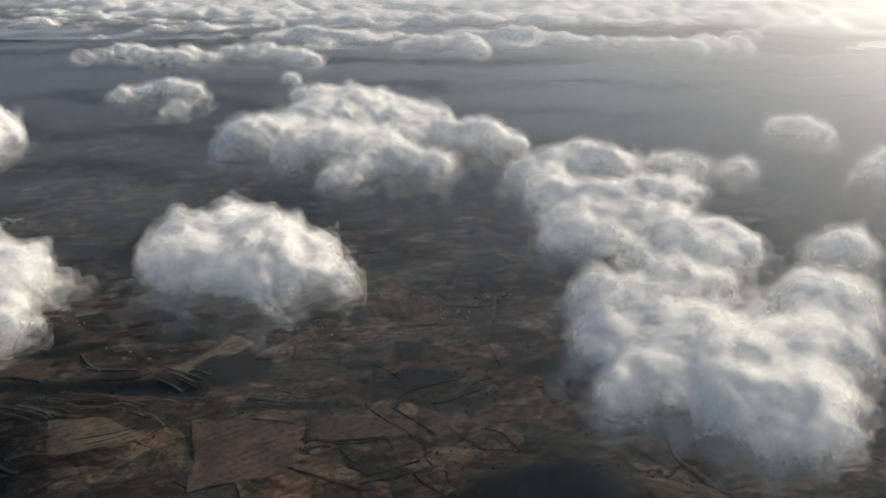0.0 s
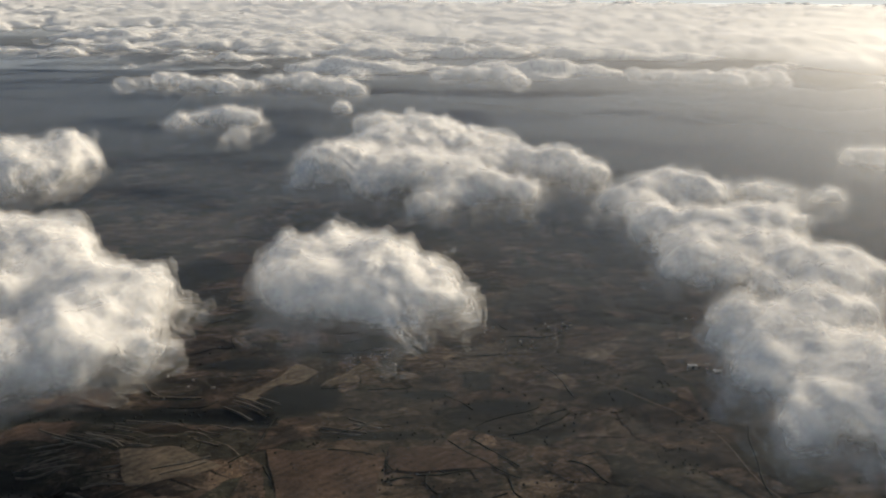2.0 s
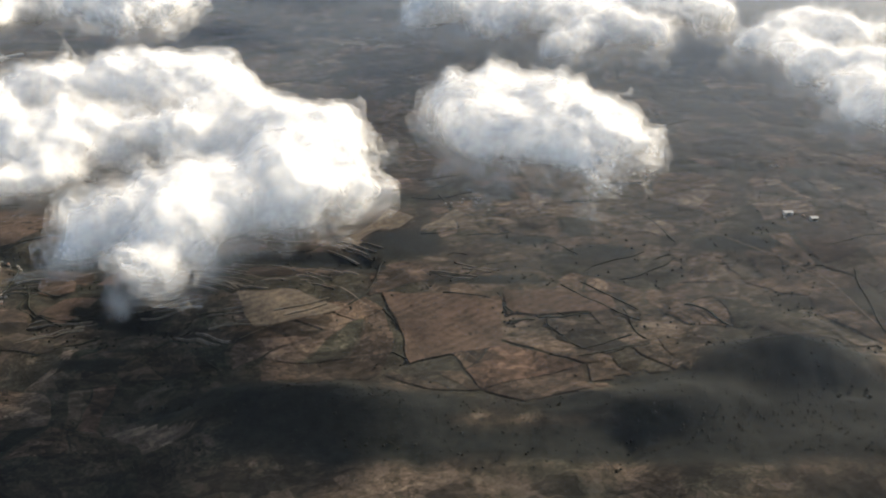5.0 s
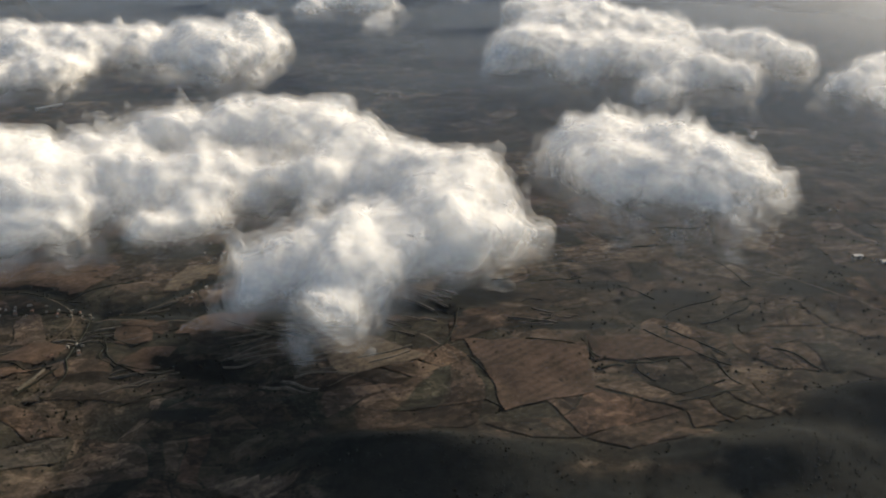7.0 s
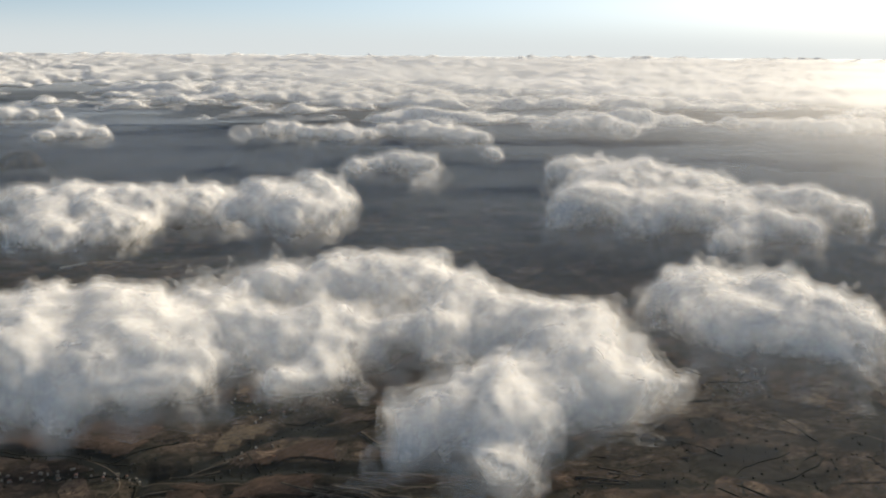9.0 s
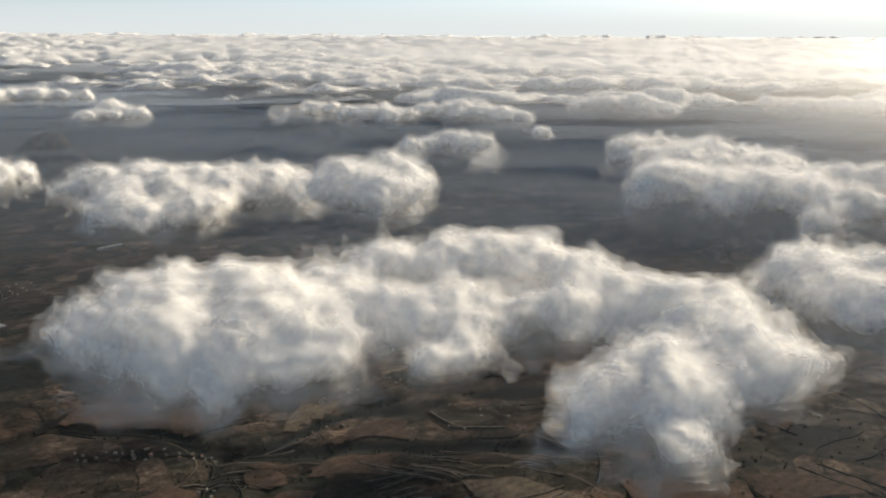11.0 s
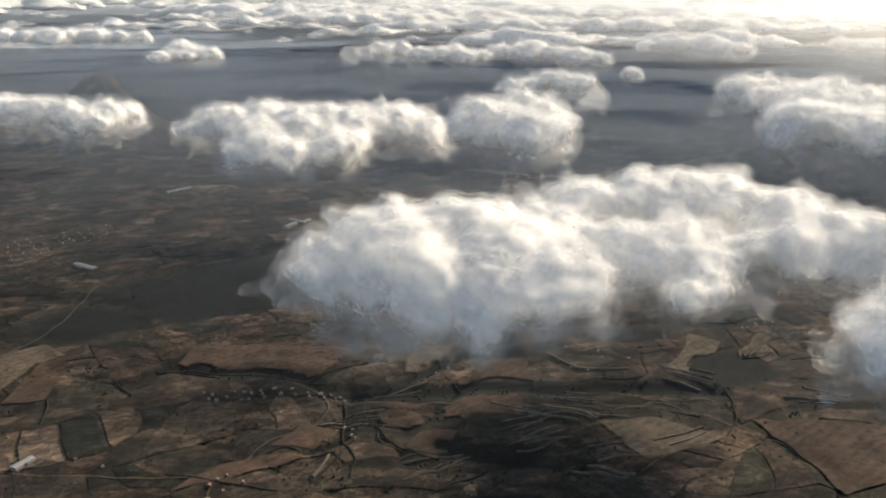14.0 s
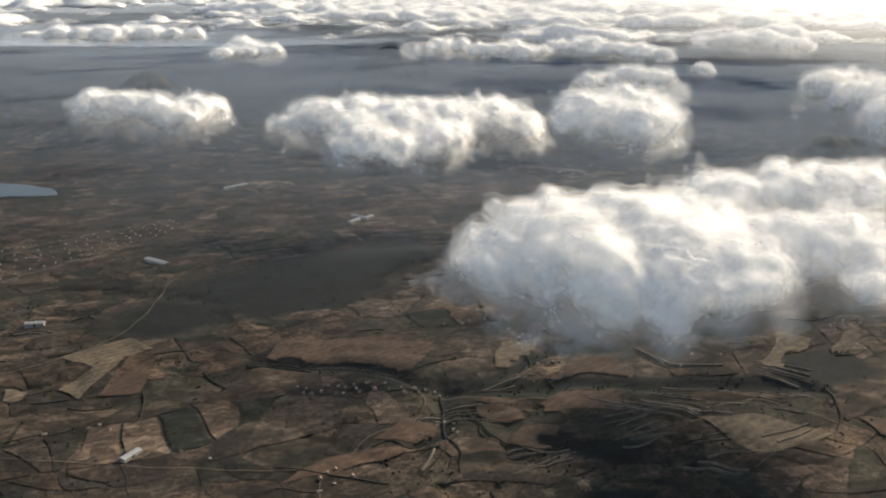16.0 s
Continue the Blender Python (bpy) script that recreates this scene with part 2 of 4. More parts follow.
def lie(X, Y):
    """The height of the land."""
    X, Y = np.asarray(X, np.float64), np.asarray(Y, np.float64)
    plain = 9 + 0.033 * np.clip(X, -1600, 900) - 0.011 * (np.clip(Y, 0, 2600) - 750)
    O = np.zeros_like(X)
    rolling = 9 * (fractal(X, Y, O, 260, 3, 2.3) - 0.5) + 3 * (fractal(X, Y, O, 70, 3, 7.1) - 0.5) + 2.2 * np.abs(fractal(X, Y, O, 38, 3, 11.7) - 0.5)
    h = plain + rolling * np.clip((Y - 350) / 300, 0.4, 1)
    knolls = 1 - 2 * np.abs(fractal(X, Y, O, 130, 4, 15.2) - 0.5)
    h = h + 16 * (knolls - 0.75) * np.clip((620 - Y) / 120, 0, 1)
    for x, y, rx, ry, up in HILLS:
        crag = 0.7 + 0.6 * fractal(X, Y, O, min(rx, ry) * 0.6, 4, x * 0.01)
        h = h + up * crag * np.exp(-(((X - x) / rx) ** 2 + ((Y - y) / ry) ** 2))
    for line in RAVINES:
        h = h - 5 * np.exp(-(from_line(X + 14 * (fractal(X, Y, O, 50, 2, 9.0) - 0.5), Y + 24 * (fractal(X, Y, O, 60, 2, 4.0) - 0.5), line) / 10) ** 2)
    gully = np.abs(fractal(X, Y, O, 120, 4, 12.4) - 0.5)
    return h - 3 * np.exp(-(gully / 0.018) ** 2) * (X > -1400) * (X < 500) * (Y < 1300)


def worked_land(nodes, links, place):
    """Plots, their dark edges and, on some slopes, terrace banks that follow the land: a colour to multiply by."""
    bent = nodes.new("ShaderNodeVectorMath")
    bent.operation = "MULTIPLY_ADD"
    sway = node(nodes, "ShaderNodeTexNoise", Scale=0.03, Detail=3.0)
    links.new(place, sway.inputs["Vector"])
    links.new(sway.outputs["Color"], bent.inputs[0]), links.new(place, bent.inputs[2])
    bent.inputs[1].default_value = (22, 22, 0)
    laid = nodes.new("ShaderNodeMapping")
    laid.inputs["Rotation"].default_value, laid.inputs["Scale"].default_value = (0, 0, -0.35), (0.6, 1.0, 0)
    links.new(bent.outputs[0], laid.inputs[0])
    out = None
    for size, edge, line, dark, light in ((38, 0.02, 0.8, 0.6, 1.1), (14, 0.03, 0.85, 0.62, 1.3), (5.5, 0.04, 0.9, 0.72, 1.25)):
        plot = node(nodes, "ShaderNodeTexVoronoi", Scale=1.0 / size)
        rim = node(nodes, "ShaderNodeTexVoronoi", Scale=1.0 / size)
        rim.feature = "DISTANCE_TO_EDGE"
        links.new(laid.outputs[0], plot.inputs["Vector"]), links.new(laid.outputs[0], rim.inputs["Vector"])
        grey = nodes.new("ShaderNodeSeparateColor")
        links.new(plot.outputs["Color"], grey.inputs[0])
        tone = remap(nodes, links, grey.outputs[0], 0.1, 0.9, dark, light)
        plot.distance = "CHEBYCHEV"
        here = maths(nodes, links, "MULTIPLY", tone, remap(nodes, links, rim.outputs["Distance"], edge * 0.3, edge, line, 1.0))
        out = here if out is None else maths(nodes, links, "MULTIPLY", out, here)
    xyz = nodes.new("ShaderNodeSeparateXYZ")
    links.new(place, xyz.inputs[0])
    step = maths(nodes, links, "ADD", maths(nodes, links, "MULTIPLY", xyz.outputs[2], 0.75), maths(nodes, links, "MULTIPLY", noise_tex(nodes, links, 0.05, 4.0, 0.6, place), 7.0))
    bank = ramp(nodes, links, maths(nodes, links, "FRACT", step, 0.0), [(0.0, (0.45,) * 3), (0.16, (0.6,) * 3), (0.3, (1.45,) * 3), (0.5, (1.0,) * 3), (1.0, (0.85,) * 3)])
    terraced = remap(nodes, links, noise_tex(nodes, links, 0.011, 2.0, 0.5, place), 0.45, 0.56, 0.0, 1.0)
    mix = nodes.new("ShaderNodeMix")
    mix.data_type, mix.blend_type = "RGBA", "MULTIPLY"
    mix.clamp_factor = True
    links.new(terraced, mix.inputs[0]), links.new(out, mix.inputs[6]), links.new(bank, mix.inputs[7])
    return mix.outputs[2]


GROUND, nodes, links = material("dry_land")
place = nodes.new("ShaderNodeNewGeometry").outputs["Position"]
bsdf = node(nodes, "ShaderNodeBsdfPrincipled", Roughness=0.95, Specular_IOR_Level=0.1)
tone = ramp(nodes, links, noise_tex(nodes, links, 0.008, 8.0, 0.6, place), [(0.3, (0.013, 0.015, 0.011)), (0.45, (0.03, 0.027, 0.02)), (0.55, (0.054, 0.041, 0.031)), (0.7, (0.075, 0.058, 0.045))])
fine = ramp(nodes, links, noise_tex(nodes, links, 0.14, 8.0, 0.75, place), [(0.36, (0.4, 0.43, 0.42)), (0.5, (0.88, 0.87, 0.85)), (0.66, (1.3, 1.27, 1.24))])
mul = nodes.new("ShaderNodeMix")
mul.data_type, mul.blend_type = "RGBA", "MULTIPLY"
mul.inputs[0].default_value = 1.0
links.new(tone, mul.inputs[6]), links.new(fine, mul.inputs[7])
plots = nodes.new("ShaderNodeMix")
plots.data_type, plots.blend_type = "RGBA", "MULTIPLY"
plots.inputs[0].default_value = 1.0
links.new(mul.outputs[2], plots.inputs[6]), links.new(worked_land(nodes, links, place), plots.inputs[7])
heath_shade = nodes.new("ShaderNodeAttribute")
heath_shade.attribute_name = "heath_shade"
# This near-black colour paints cloud shade on the land along with dark heathland.
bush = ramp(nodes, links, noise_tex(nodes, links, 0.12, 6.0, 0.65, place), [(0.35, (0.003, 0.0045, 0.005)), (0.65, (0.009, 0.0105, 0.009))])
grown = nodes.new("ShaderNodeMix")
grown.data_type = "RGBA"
links.new(heath_shade.outputs["Fac"], grown.inputs[0]), links.new(plots.outputs[2], grown.inputs[6]), links.new(bush, grown.inputs[7])
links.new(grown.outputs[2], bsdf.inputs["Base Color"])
links.new(bsdf.outputs[0], nodes.new("ShaderNodeOutputMaterial").inputs[0])


# Patches of painted cloud shade as well as dark heathland.
HEATH_SHADES = [(-275, 510, 95, 32), (-190, 505, 55, 20), (85, 548, 62, 36), (130, 505, 45, 26), (-20, 500, 120, 18), (-60, 466, 260, 22), (70, 474, 180, 28), (-230, 478, 110, 20), (10, 530, 70, 10), (-760, 1045, 115, 120), (-660, 1120, 90, 70), (-860, 930, 70, 50), (-442, 640, 42, 12), (-420, 1190, 42, 95), (117, 763, 45, 22), (-25, 747, 42, 16), (-207, 772, 42, 34), (-124, 696, 62, 9), (-430, 830, 36, 14), (-440, 566, 36, 13), (-92, 780, 40, 14), (-285, 855, 40, 16)]


def heath_shade_cover(X, Y):
    """How far heathland and painted cloud shade darken the land, from 0 to 1, in uneven patches on the low hills."""
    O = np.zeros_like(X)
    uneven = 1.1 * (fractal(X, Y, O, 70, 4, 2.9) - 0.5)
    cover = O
    for x, y, rx, ry in HEATH_SHADES:
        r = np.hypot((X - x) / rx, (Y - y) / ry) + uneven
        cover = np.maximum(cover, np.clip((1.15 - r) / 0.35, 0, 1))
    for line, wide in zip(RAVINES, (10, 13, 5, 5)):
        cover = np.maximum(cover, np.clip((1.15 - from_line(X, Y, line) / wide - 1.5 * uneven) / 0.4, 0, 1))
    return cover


def spread(*stretches):
    return np.concatenate([np.arange(a, b, s) for a, b, s in stretches])


gx = spread((-5200, -1500, 60), (-1500, -1100, 20), (-1100, 450, 6), (450, 900, 20), (900, 5200.1, 60))
gy = spread((-900, 300, 60), (300, 420, 20), (420, 1200, 6), (1200, 2600, 18), (2600, 4961, 60))
GX, GY = np.meshgrid(gx, gy, indexing="ij")
GZ = lie(GX, GY)
verts = np.stack([GX, GY, GZ], -1).reshape(-1, 3)
n0, n1 = GX.shape
a = (np.arange(n0 - 1)[:, None] * n1 + np.arange(n1 - 1)[None, :]).ravel()
ground = tagged(new("ground", mesh_from("ground", verts, np.stack([a, a + n1, a + n1 + 1, a + 1], 1))), "dry brown and dull green farmland with low hills", "ground", kind="structure")
ground.data.materials.append(GROUND)
ground.data.attributes.new("heath_shade", "FLOAT", "POINT").data.foreach_set("value", heath_shade_cover(GX, GY).astype(np.float32).ravel())


def on_land(X, Y):
    """The height of the ground's mesh under these places."""
    X, Y = np.asarray(X, float), np.asarray(Y, float)
    i = np.clip(np.searchsorted(gx, X) - 1, 0, len(gx) - 2)
    j = np.clip(np.searchsorted(gy, Y) - 1, 0, len(gy) - 2)
    u, v = (X - gx[i]) / (gx[i + 1] - gx[i]), (Y - gy[j]) / (gy[j + 1] - gy[j])
    return (1 - u) * (1 - v) * GZ[i, j] + u * (1 - v) * GZ[i + 1, j] + u * v * GZ[i + 1, j + 1] + (1 - u) * v * GZ[i, j + 1]


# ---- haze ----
# Aerial haze painted on added flat sheets: opacity rises with distance and rightward.
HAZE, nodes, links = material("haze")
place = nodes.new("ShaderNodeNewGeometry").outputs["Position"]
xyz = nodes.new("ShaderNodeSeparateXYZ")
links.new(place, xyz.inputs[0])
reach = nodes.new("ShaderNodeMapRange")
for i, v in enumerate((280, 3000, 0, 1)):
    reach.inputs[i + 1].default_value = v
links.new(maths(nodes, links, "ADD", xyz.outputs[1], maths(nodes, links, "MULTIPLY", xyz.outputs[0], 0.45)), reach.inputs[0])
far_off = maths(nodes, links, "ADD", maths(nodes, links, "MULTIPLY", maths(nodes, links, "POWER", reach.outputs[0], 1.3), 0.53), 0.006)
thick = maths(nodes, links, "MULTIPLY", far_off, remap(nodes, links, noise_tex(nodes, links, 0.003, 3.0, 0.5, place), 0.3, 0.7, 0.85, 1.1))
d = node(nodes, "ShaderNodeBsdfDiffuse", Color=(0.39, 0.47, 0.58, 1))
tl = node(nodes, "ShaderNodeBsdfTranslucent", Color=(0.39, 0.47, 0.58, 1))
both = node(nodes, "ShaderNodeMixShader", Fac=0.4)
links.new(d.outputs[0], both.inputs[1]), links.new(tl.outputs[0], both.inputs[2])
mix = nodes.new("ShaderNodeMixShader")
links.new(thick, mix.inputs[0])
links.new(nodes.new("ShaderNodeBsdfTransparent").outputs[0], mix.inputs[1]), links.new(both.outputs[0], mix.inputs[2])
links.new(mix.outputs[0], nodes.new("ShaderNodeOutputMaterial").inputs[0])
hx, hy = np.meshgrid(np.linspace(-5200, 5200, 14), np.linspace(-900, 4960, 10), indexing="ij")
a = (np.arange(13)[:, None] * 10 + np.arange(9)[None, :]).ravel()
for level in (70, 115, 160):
    haze = tagged(new("haze_sheet", mesh_from("haze_sheet", np.stack([hx, hy, np.full_like(hx, level)], -1).reshape(-1, 3), np.stack([a, a + 10, a + 11, a + 1], 1))), "added translucent sheet painted for distance haze under the clouds", "haze", kind="stuff")
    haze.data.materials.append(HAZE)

# Far haze and right-hand glare painted on one added sheet above the clouds.
VEILED, nodes, links = material("haze_and_glare")
place = nodes.new("ShaderNodeNewGeometry").outputs["Position"]
xyz = nodes.new("ShaderNodeSeparateXYZ")
links.new(place, xyz.inputs[0])
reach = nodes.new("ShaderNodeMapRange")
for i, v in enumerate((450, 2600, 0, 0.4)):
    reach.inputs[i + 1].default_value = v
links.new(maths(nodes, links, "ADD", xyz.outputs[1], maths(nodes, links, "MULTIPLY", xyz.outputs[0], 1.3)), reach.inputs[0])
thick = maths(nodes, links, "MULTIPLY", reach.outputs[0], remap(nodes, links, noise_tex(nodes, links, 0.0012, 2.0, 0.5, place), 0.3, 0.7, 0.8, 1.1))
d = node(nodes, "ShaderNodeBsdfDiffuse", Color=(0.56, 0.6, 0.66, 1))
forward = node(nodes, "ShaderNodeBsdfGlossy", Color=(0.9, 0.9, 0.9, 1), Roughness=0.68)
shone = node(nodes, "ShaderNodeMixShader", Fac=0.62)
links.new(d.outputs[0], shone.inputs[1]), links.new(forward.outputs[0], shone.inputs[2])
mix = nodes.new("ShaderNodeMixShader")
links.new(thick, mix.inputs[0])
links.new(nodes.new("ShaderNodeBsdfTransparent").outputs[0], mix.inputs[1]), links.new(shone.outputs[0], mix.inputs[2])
links.new(mix.outputs[0], nodes.new("ShaderNodeOutputMaterial").inputs[0])
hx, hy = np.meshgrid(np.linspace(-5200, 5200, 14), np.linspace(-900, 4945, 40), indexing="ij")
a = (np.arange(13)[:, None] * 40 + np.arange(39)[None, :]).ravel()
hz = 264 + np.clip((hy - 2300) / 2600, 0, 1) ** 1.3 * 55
haze = tagged(new("haze_sheet", mesh_from("haze_sheet", np.stack([hx, hy, hz], -1).reshape(-1, 3), np.stack([a, a + 40, a + 41, a + 1], 1))), "added sheet over the clouds, painted for far haze and right-hand glare", "haze", kind="stuff")
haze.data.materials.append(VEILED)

# Added glowing wall stands in for far haze behind gaps in the deck.
FAR, nodes, links = material("haze_glow")
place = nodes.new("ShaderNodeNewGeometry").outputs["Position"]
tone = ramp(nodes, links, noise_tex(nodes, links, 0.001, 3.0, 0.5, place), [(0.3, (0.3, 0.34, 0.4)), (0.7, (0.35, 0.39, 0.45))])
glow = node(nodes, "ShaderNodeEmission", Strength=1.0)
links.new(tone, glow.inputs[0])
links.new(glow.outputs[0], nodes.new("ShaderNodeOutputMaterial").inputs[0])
backdrop = tagged(new("backdrop", mesh_from("backdrop", np.array([(-5200, 4950, -200), (5200, 4950, -200), (5200, 4950, 270), (-5200, 4950, 270)], float), np.array([[0, 1, 2, 3]]))), "glowing backdrop wall painted as distant grey haze", "haze", kind="structure")
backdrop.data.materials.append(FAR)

# ---- clouds ----
DOME = [(-528, 437, 19), (-505, 452, 26), (-480, 450, 26), (-460, 419, 22), (-541, 415, 13), (-509, 400, 20), (-483, 388, 20), (-460, 380, 12), (-433, 388, 11), (-428, 436, 18), (-443, 395, 12)]
TAIL = [(-424, 492, 19), (-402, 516, 20), (-373, 522, 20), (-344, 542, 23), (-317, 529, 20), (-292, 482, 19), (-275, 460, 13), (-395, 424, 14), (-372, 433, 14), (-345, 442, 14), (-316, 442, 14), (-251, 461, 18), (-236, 442, 19), (-229, 393, 14), (-252, 379, 17), (-271, 386, 15), (-295, 354, 13), (-281, 332, 12), (-267, 342, 11), (-311, 360, 10), (-287, 302, 6), (-229, 359, 9), (-366, 398, 8), (-382, 380, 6), (-325, 331, 6)]
cloud("broad white cumulus with a smooth dome and ragged tail", DOME + TAIL, zc=226, base=212, step=3.1, puff=20, seed=1.3, reach=2.0)
cloud("rounded white cumulus with a thin wisp on top", [(-166, 513, 20), (-139, 527, 21), (-112, 505, 23), (-86, 496, 23), (-68, 475, 14), (-98, 446, 18), (-125, 454, 18), (-153, 471, 17), (-133, 577, 8)], zc=220, base=211, step=3.1, puff=18, seed=2.1)
cloud("long heaped white cumulus bank", [(-60, 760, 20), (-110, 800, 22), (-171, 776, 28), (-135, 849, 33), (-93, 899, 32), (-52, 866, 28), (-10, 807, 24), (30, 794, 23), (51, 754, 17), (-91, 740, 24), (-47, 706, 21), (-6, 696, 18), (-78, 663, 13), (-129, 738, 22), (-148, 1000, 24), (-112, 1020, 22), (-70, 960, 22), (-20, 900, 20), (-130, 920, 24)], zc=229, base=217, step=3.3, puff=16, seed=3.7)
cloud("chain of broken white cumulus heaps", [(73, 667, 18), (109, 698, 21), (133, 677, 18), (80, 583, 19), (114, 576, 21), (145, 575, 17), (170, 597, 12), (81, 504, 14), (136, 493, 18), (158, 487, 17), (174, 476, 10), (143, 424, 12), (113, 424, 10), (61, 509, 10), (103, 460, 8)], zc=232, base=220, step=3.1, puff=16, seed=4.2, squash=0.75, reach=2.5)
cloud("loose grey-white cumulus with torn edges", [(87, 422, 18), (71, 365, 15), (102, 385, 19), (95, 336, 17), (72, 315, 11), (126, 365, 19), (147, 359, 20), (125, 316, 17), (147, 316, 17), (145, 288, 11), (126, 288, 11), (192, 399, 19), (196, 429, 16), (187, 364, 10)], zc=222, base=211, step=3.1, puff=18, seed=5.9)
cloud("small ragged white cumulus scrap", [(228, 479, 15), (243, 483, 8)], zc=229, base=220, step=3.3, puff=10, seed=6.1)
cloud("small ragged white cumulus scrap", [(353, 850, 19), (361, 821, 13), (328, 857, 9)], zc=229, base=220, step=3.3, puff=10, seed=6.6)
cloud("small ragged white cumulus scrap", [(347, 673, 18), (370, 693, 18)], zc=229, base=220, step=3.3, puff=10, seed=7.4)
cloud("small ragged white cumulus scrap", [(184, 703, 16), (205, 692, 10)], zc=229, base=220, step=3.3, puff=10, seed=7.9)
cloud("small ragged white cumulus scrap", [(244, 692, 11), (235, 701, 6)], zc=229, base=220, step=3.3, puff=10, seed=8.3)
cloud("tiny ragged white cumulus scrap", [(-212, 1237, 7), (-221, 1243, 5), (-204, 1232, 4)], zc=226, base=216, step=2.5, puff=8, gap=0.8, seed=8.8)
cloud("compact domed white cumulus", [(-416, 705, 16), (-443, 751, 21), (-409, 782, 22), (-387, 751, 19), (-418, 680, 14), (-458, 722, 14), (-392, 705, 15)], zc=239, base=225, step=3.3, puff=17, seed=9.2)
cloud("low flat white cumulus", [(-390, 1075, 15), (-346, 1103, 18), (-310, 1076, 19), (-304, 1000, 11)], zc=228, base=219, step=4.0, puff=13, seed=10.4)
cloud("long rounded white cumulus with a wisp at its end", [(-640, 785, 19), (-600, 770, 21), (-560, 780, 19), (-673, 823, 20), (-639, 840, 24), (-596, 824, 23), (-559, 809, 23), (-524, 840, 24), (-493, 809, 17), (-635, 728, 17), (-594, 693, 14), (-562, 728, 16), (-708, 821, 8)], zc=222, base=209, step=3.3, puff=17, seed=11.8)
cloud("low rounded white cumulus with a curled wisp", [(-925, 939, 20), (-890, 940, 22), (-841, 903, 21), (-814, 959, 16)], zc=214, base=202, step=3.3, puff=17, seed=12.5)
cloud("small flat distant white cumulus", [(-904, 1519, 24), (-925, 1446, 14), (-857, 1498, 17)], zc=226, base=214, step=4.5, puff=17, seed=13.1, reach=3.2, squash=0.7)
cloud("long flat distant cumulus bar", [(-628, 1534, 13), (-574, 1604, 20), (-505, 1538, 23), (-439, 1497, 22), (-378, 1574, 22), (-309, 1575, 25), (-249, 1522, 23), (-212, 1471, 16)], zc=224, base=212, step=4.5, puff=17, seed=14.6, reach=3.2, squash=0.7)
cloud("long flat distant cumulus bar", [(-1370, 1891, 29), (-1246, 1815, 31), (-1174, 1864, 28), (-1092, 1897, 18)], zc=224, base=212, step=5, puff=17, seed=15.2, reach=3.2, squash=0.7)
cloud("flat distant white cumulus heap", [(-76, 1737, 15), (-19, 1742, 24), (49, 1747, 30), (65, 1622, 16)], zc=224, base=212, step=5, puff=17, seed=16.2, reach=3.2, squash=0.7)
cloud("row of distant white cumulus heaps", [(314, 1764, 18), (385, 1770, 22), (427, 1707, 26), (466, 1649, 27), (565, 1717, 29)], zc=224, base=212, step=5, puff=17, seed=17.7, reach=3.2, squash=0.7)


def cloud_deck(top, x0, x1, y0, y1, st, veils):
    """A stretch of the closed sheet of heaped clouds towards the horizon, which rises a little with the distance."""
    X, Y, Z = np.meshgrid(np.arange(x0, x1, st[0], dtype=np.float32), np.arange(y0, y1, st[1], dtype=np.float32), np.arange(165, 345, st[2], dtype=np.float32), indexing="ij")
    rise = np.clip((Y - 2600) / 2300, 0, 1) ** 1.3 * 95
    flat = X * 0
    patch = fractal(X, Y * 1.5, flat, 420, 3, 1.7)
    need = 0.64 - 0.16 * np.clip((Y - 1950 + 0.12 * X) / 1300, 0, 1) - 0.12 * np.clip((Y - 3000) / 1500, 0, 1)
    need = need - 0.06 * np.clip(X / 700, 0, 1)
    lift = np.clip(190 * (patch - need), -60, 8)
    bend = 130 * (fractal(X, Y, flat, 260, 2, 6.3) - 0.5)
    heap = puffs(X + bend, Y * 1.15 + bend, flat + 60, 160, 3.3) * 18 + puffs(X + bend, Y - bend, Z * 0.6, 78, 5.1) * 26 + puffs(X, Y + bend, Z * 0.9, 40, 7.7) * 16
    D = (Z - 204 - rise) - lift - heap + 34
    D = np.maximum(D, (200 + rise * 0.75) - Z)
    D = D + 30 * (fractal(X * 0.7, Y, Z, 80, 4, 4.4) - 0.5)
    lo = (x0, y0, 165)
    part("core", mesh_from("core", *surface(D, 0, lo, st)), DECK, top)
    for k, mat in veils:
        part("veil", mesh_from("veil", *surface(D, k, lo, st)), mat, top)


deck = tagged(new("cloud_deck"), "closed sheet of small heaped clouds reaching the horizon", "clouds", kind="stuff")
cloud_deck(deck, -2400, 1800, 1900, 3214, (13.5, 13.5, 6.5), ((2.5, VEILS[2]), (5.0, VEILS[4])))
cloud_deck(deck, -3300, 2900, 3200, 4960, (20.0, 19.0, 7.0), ((2.5, VEILS[3]),))


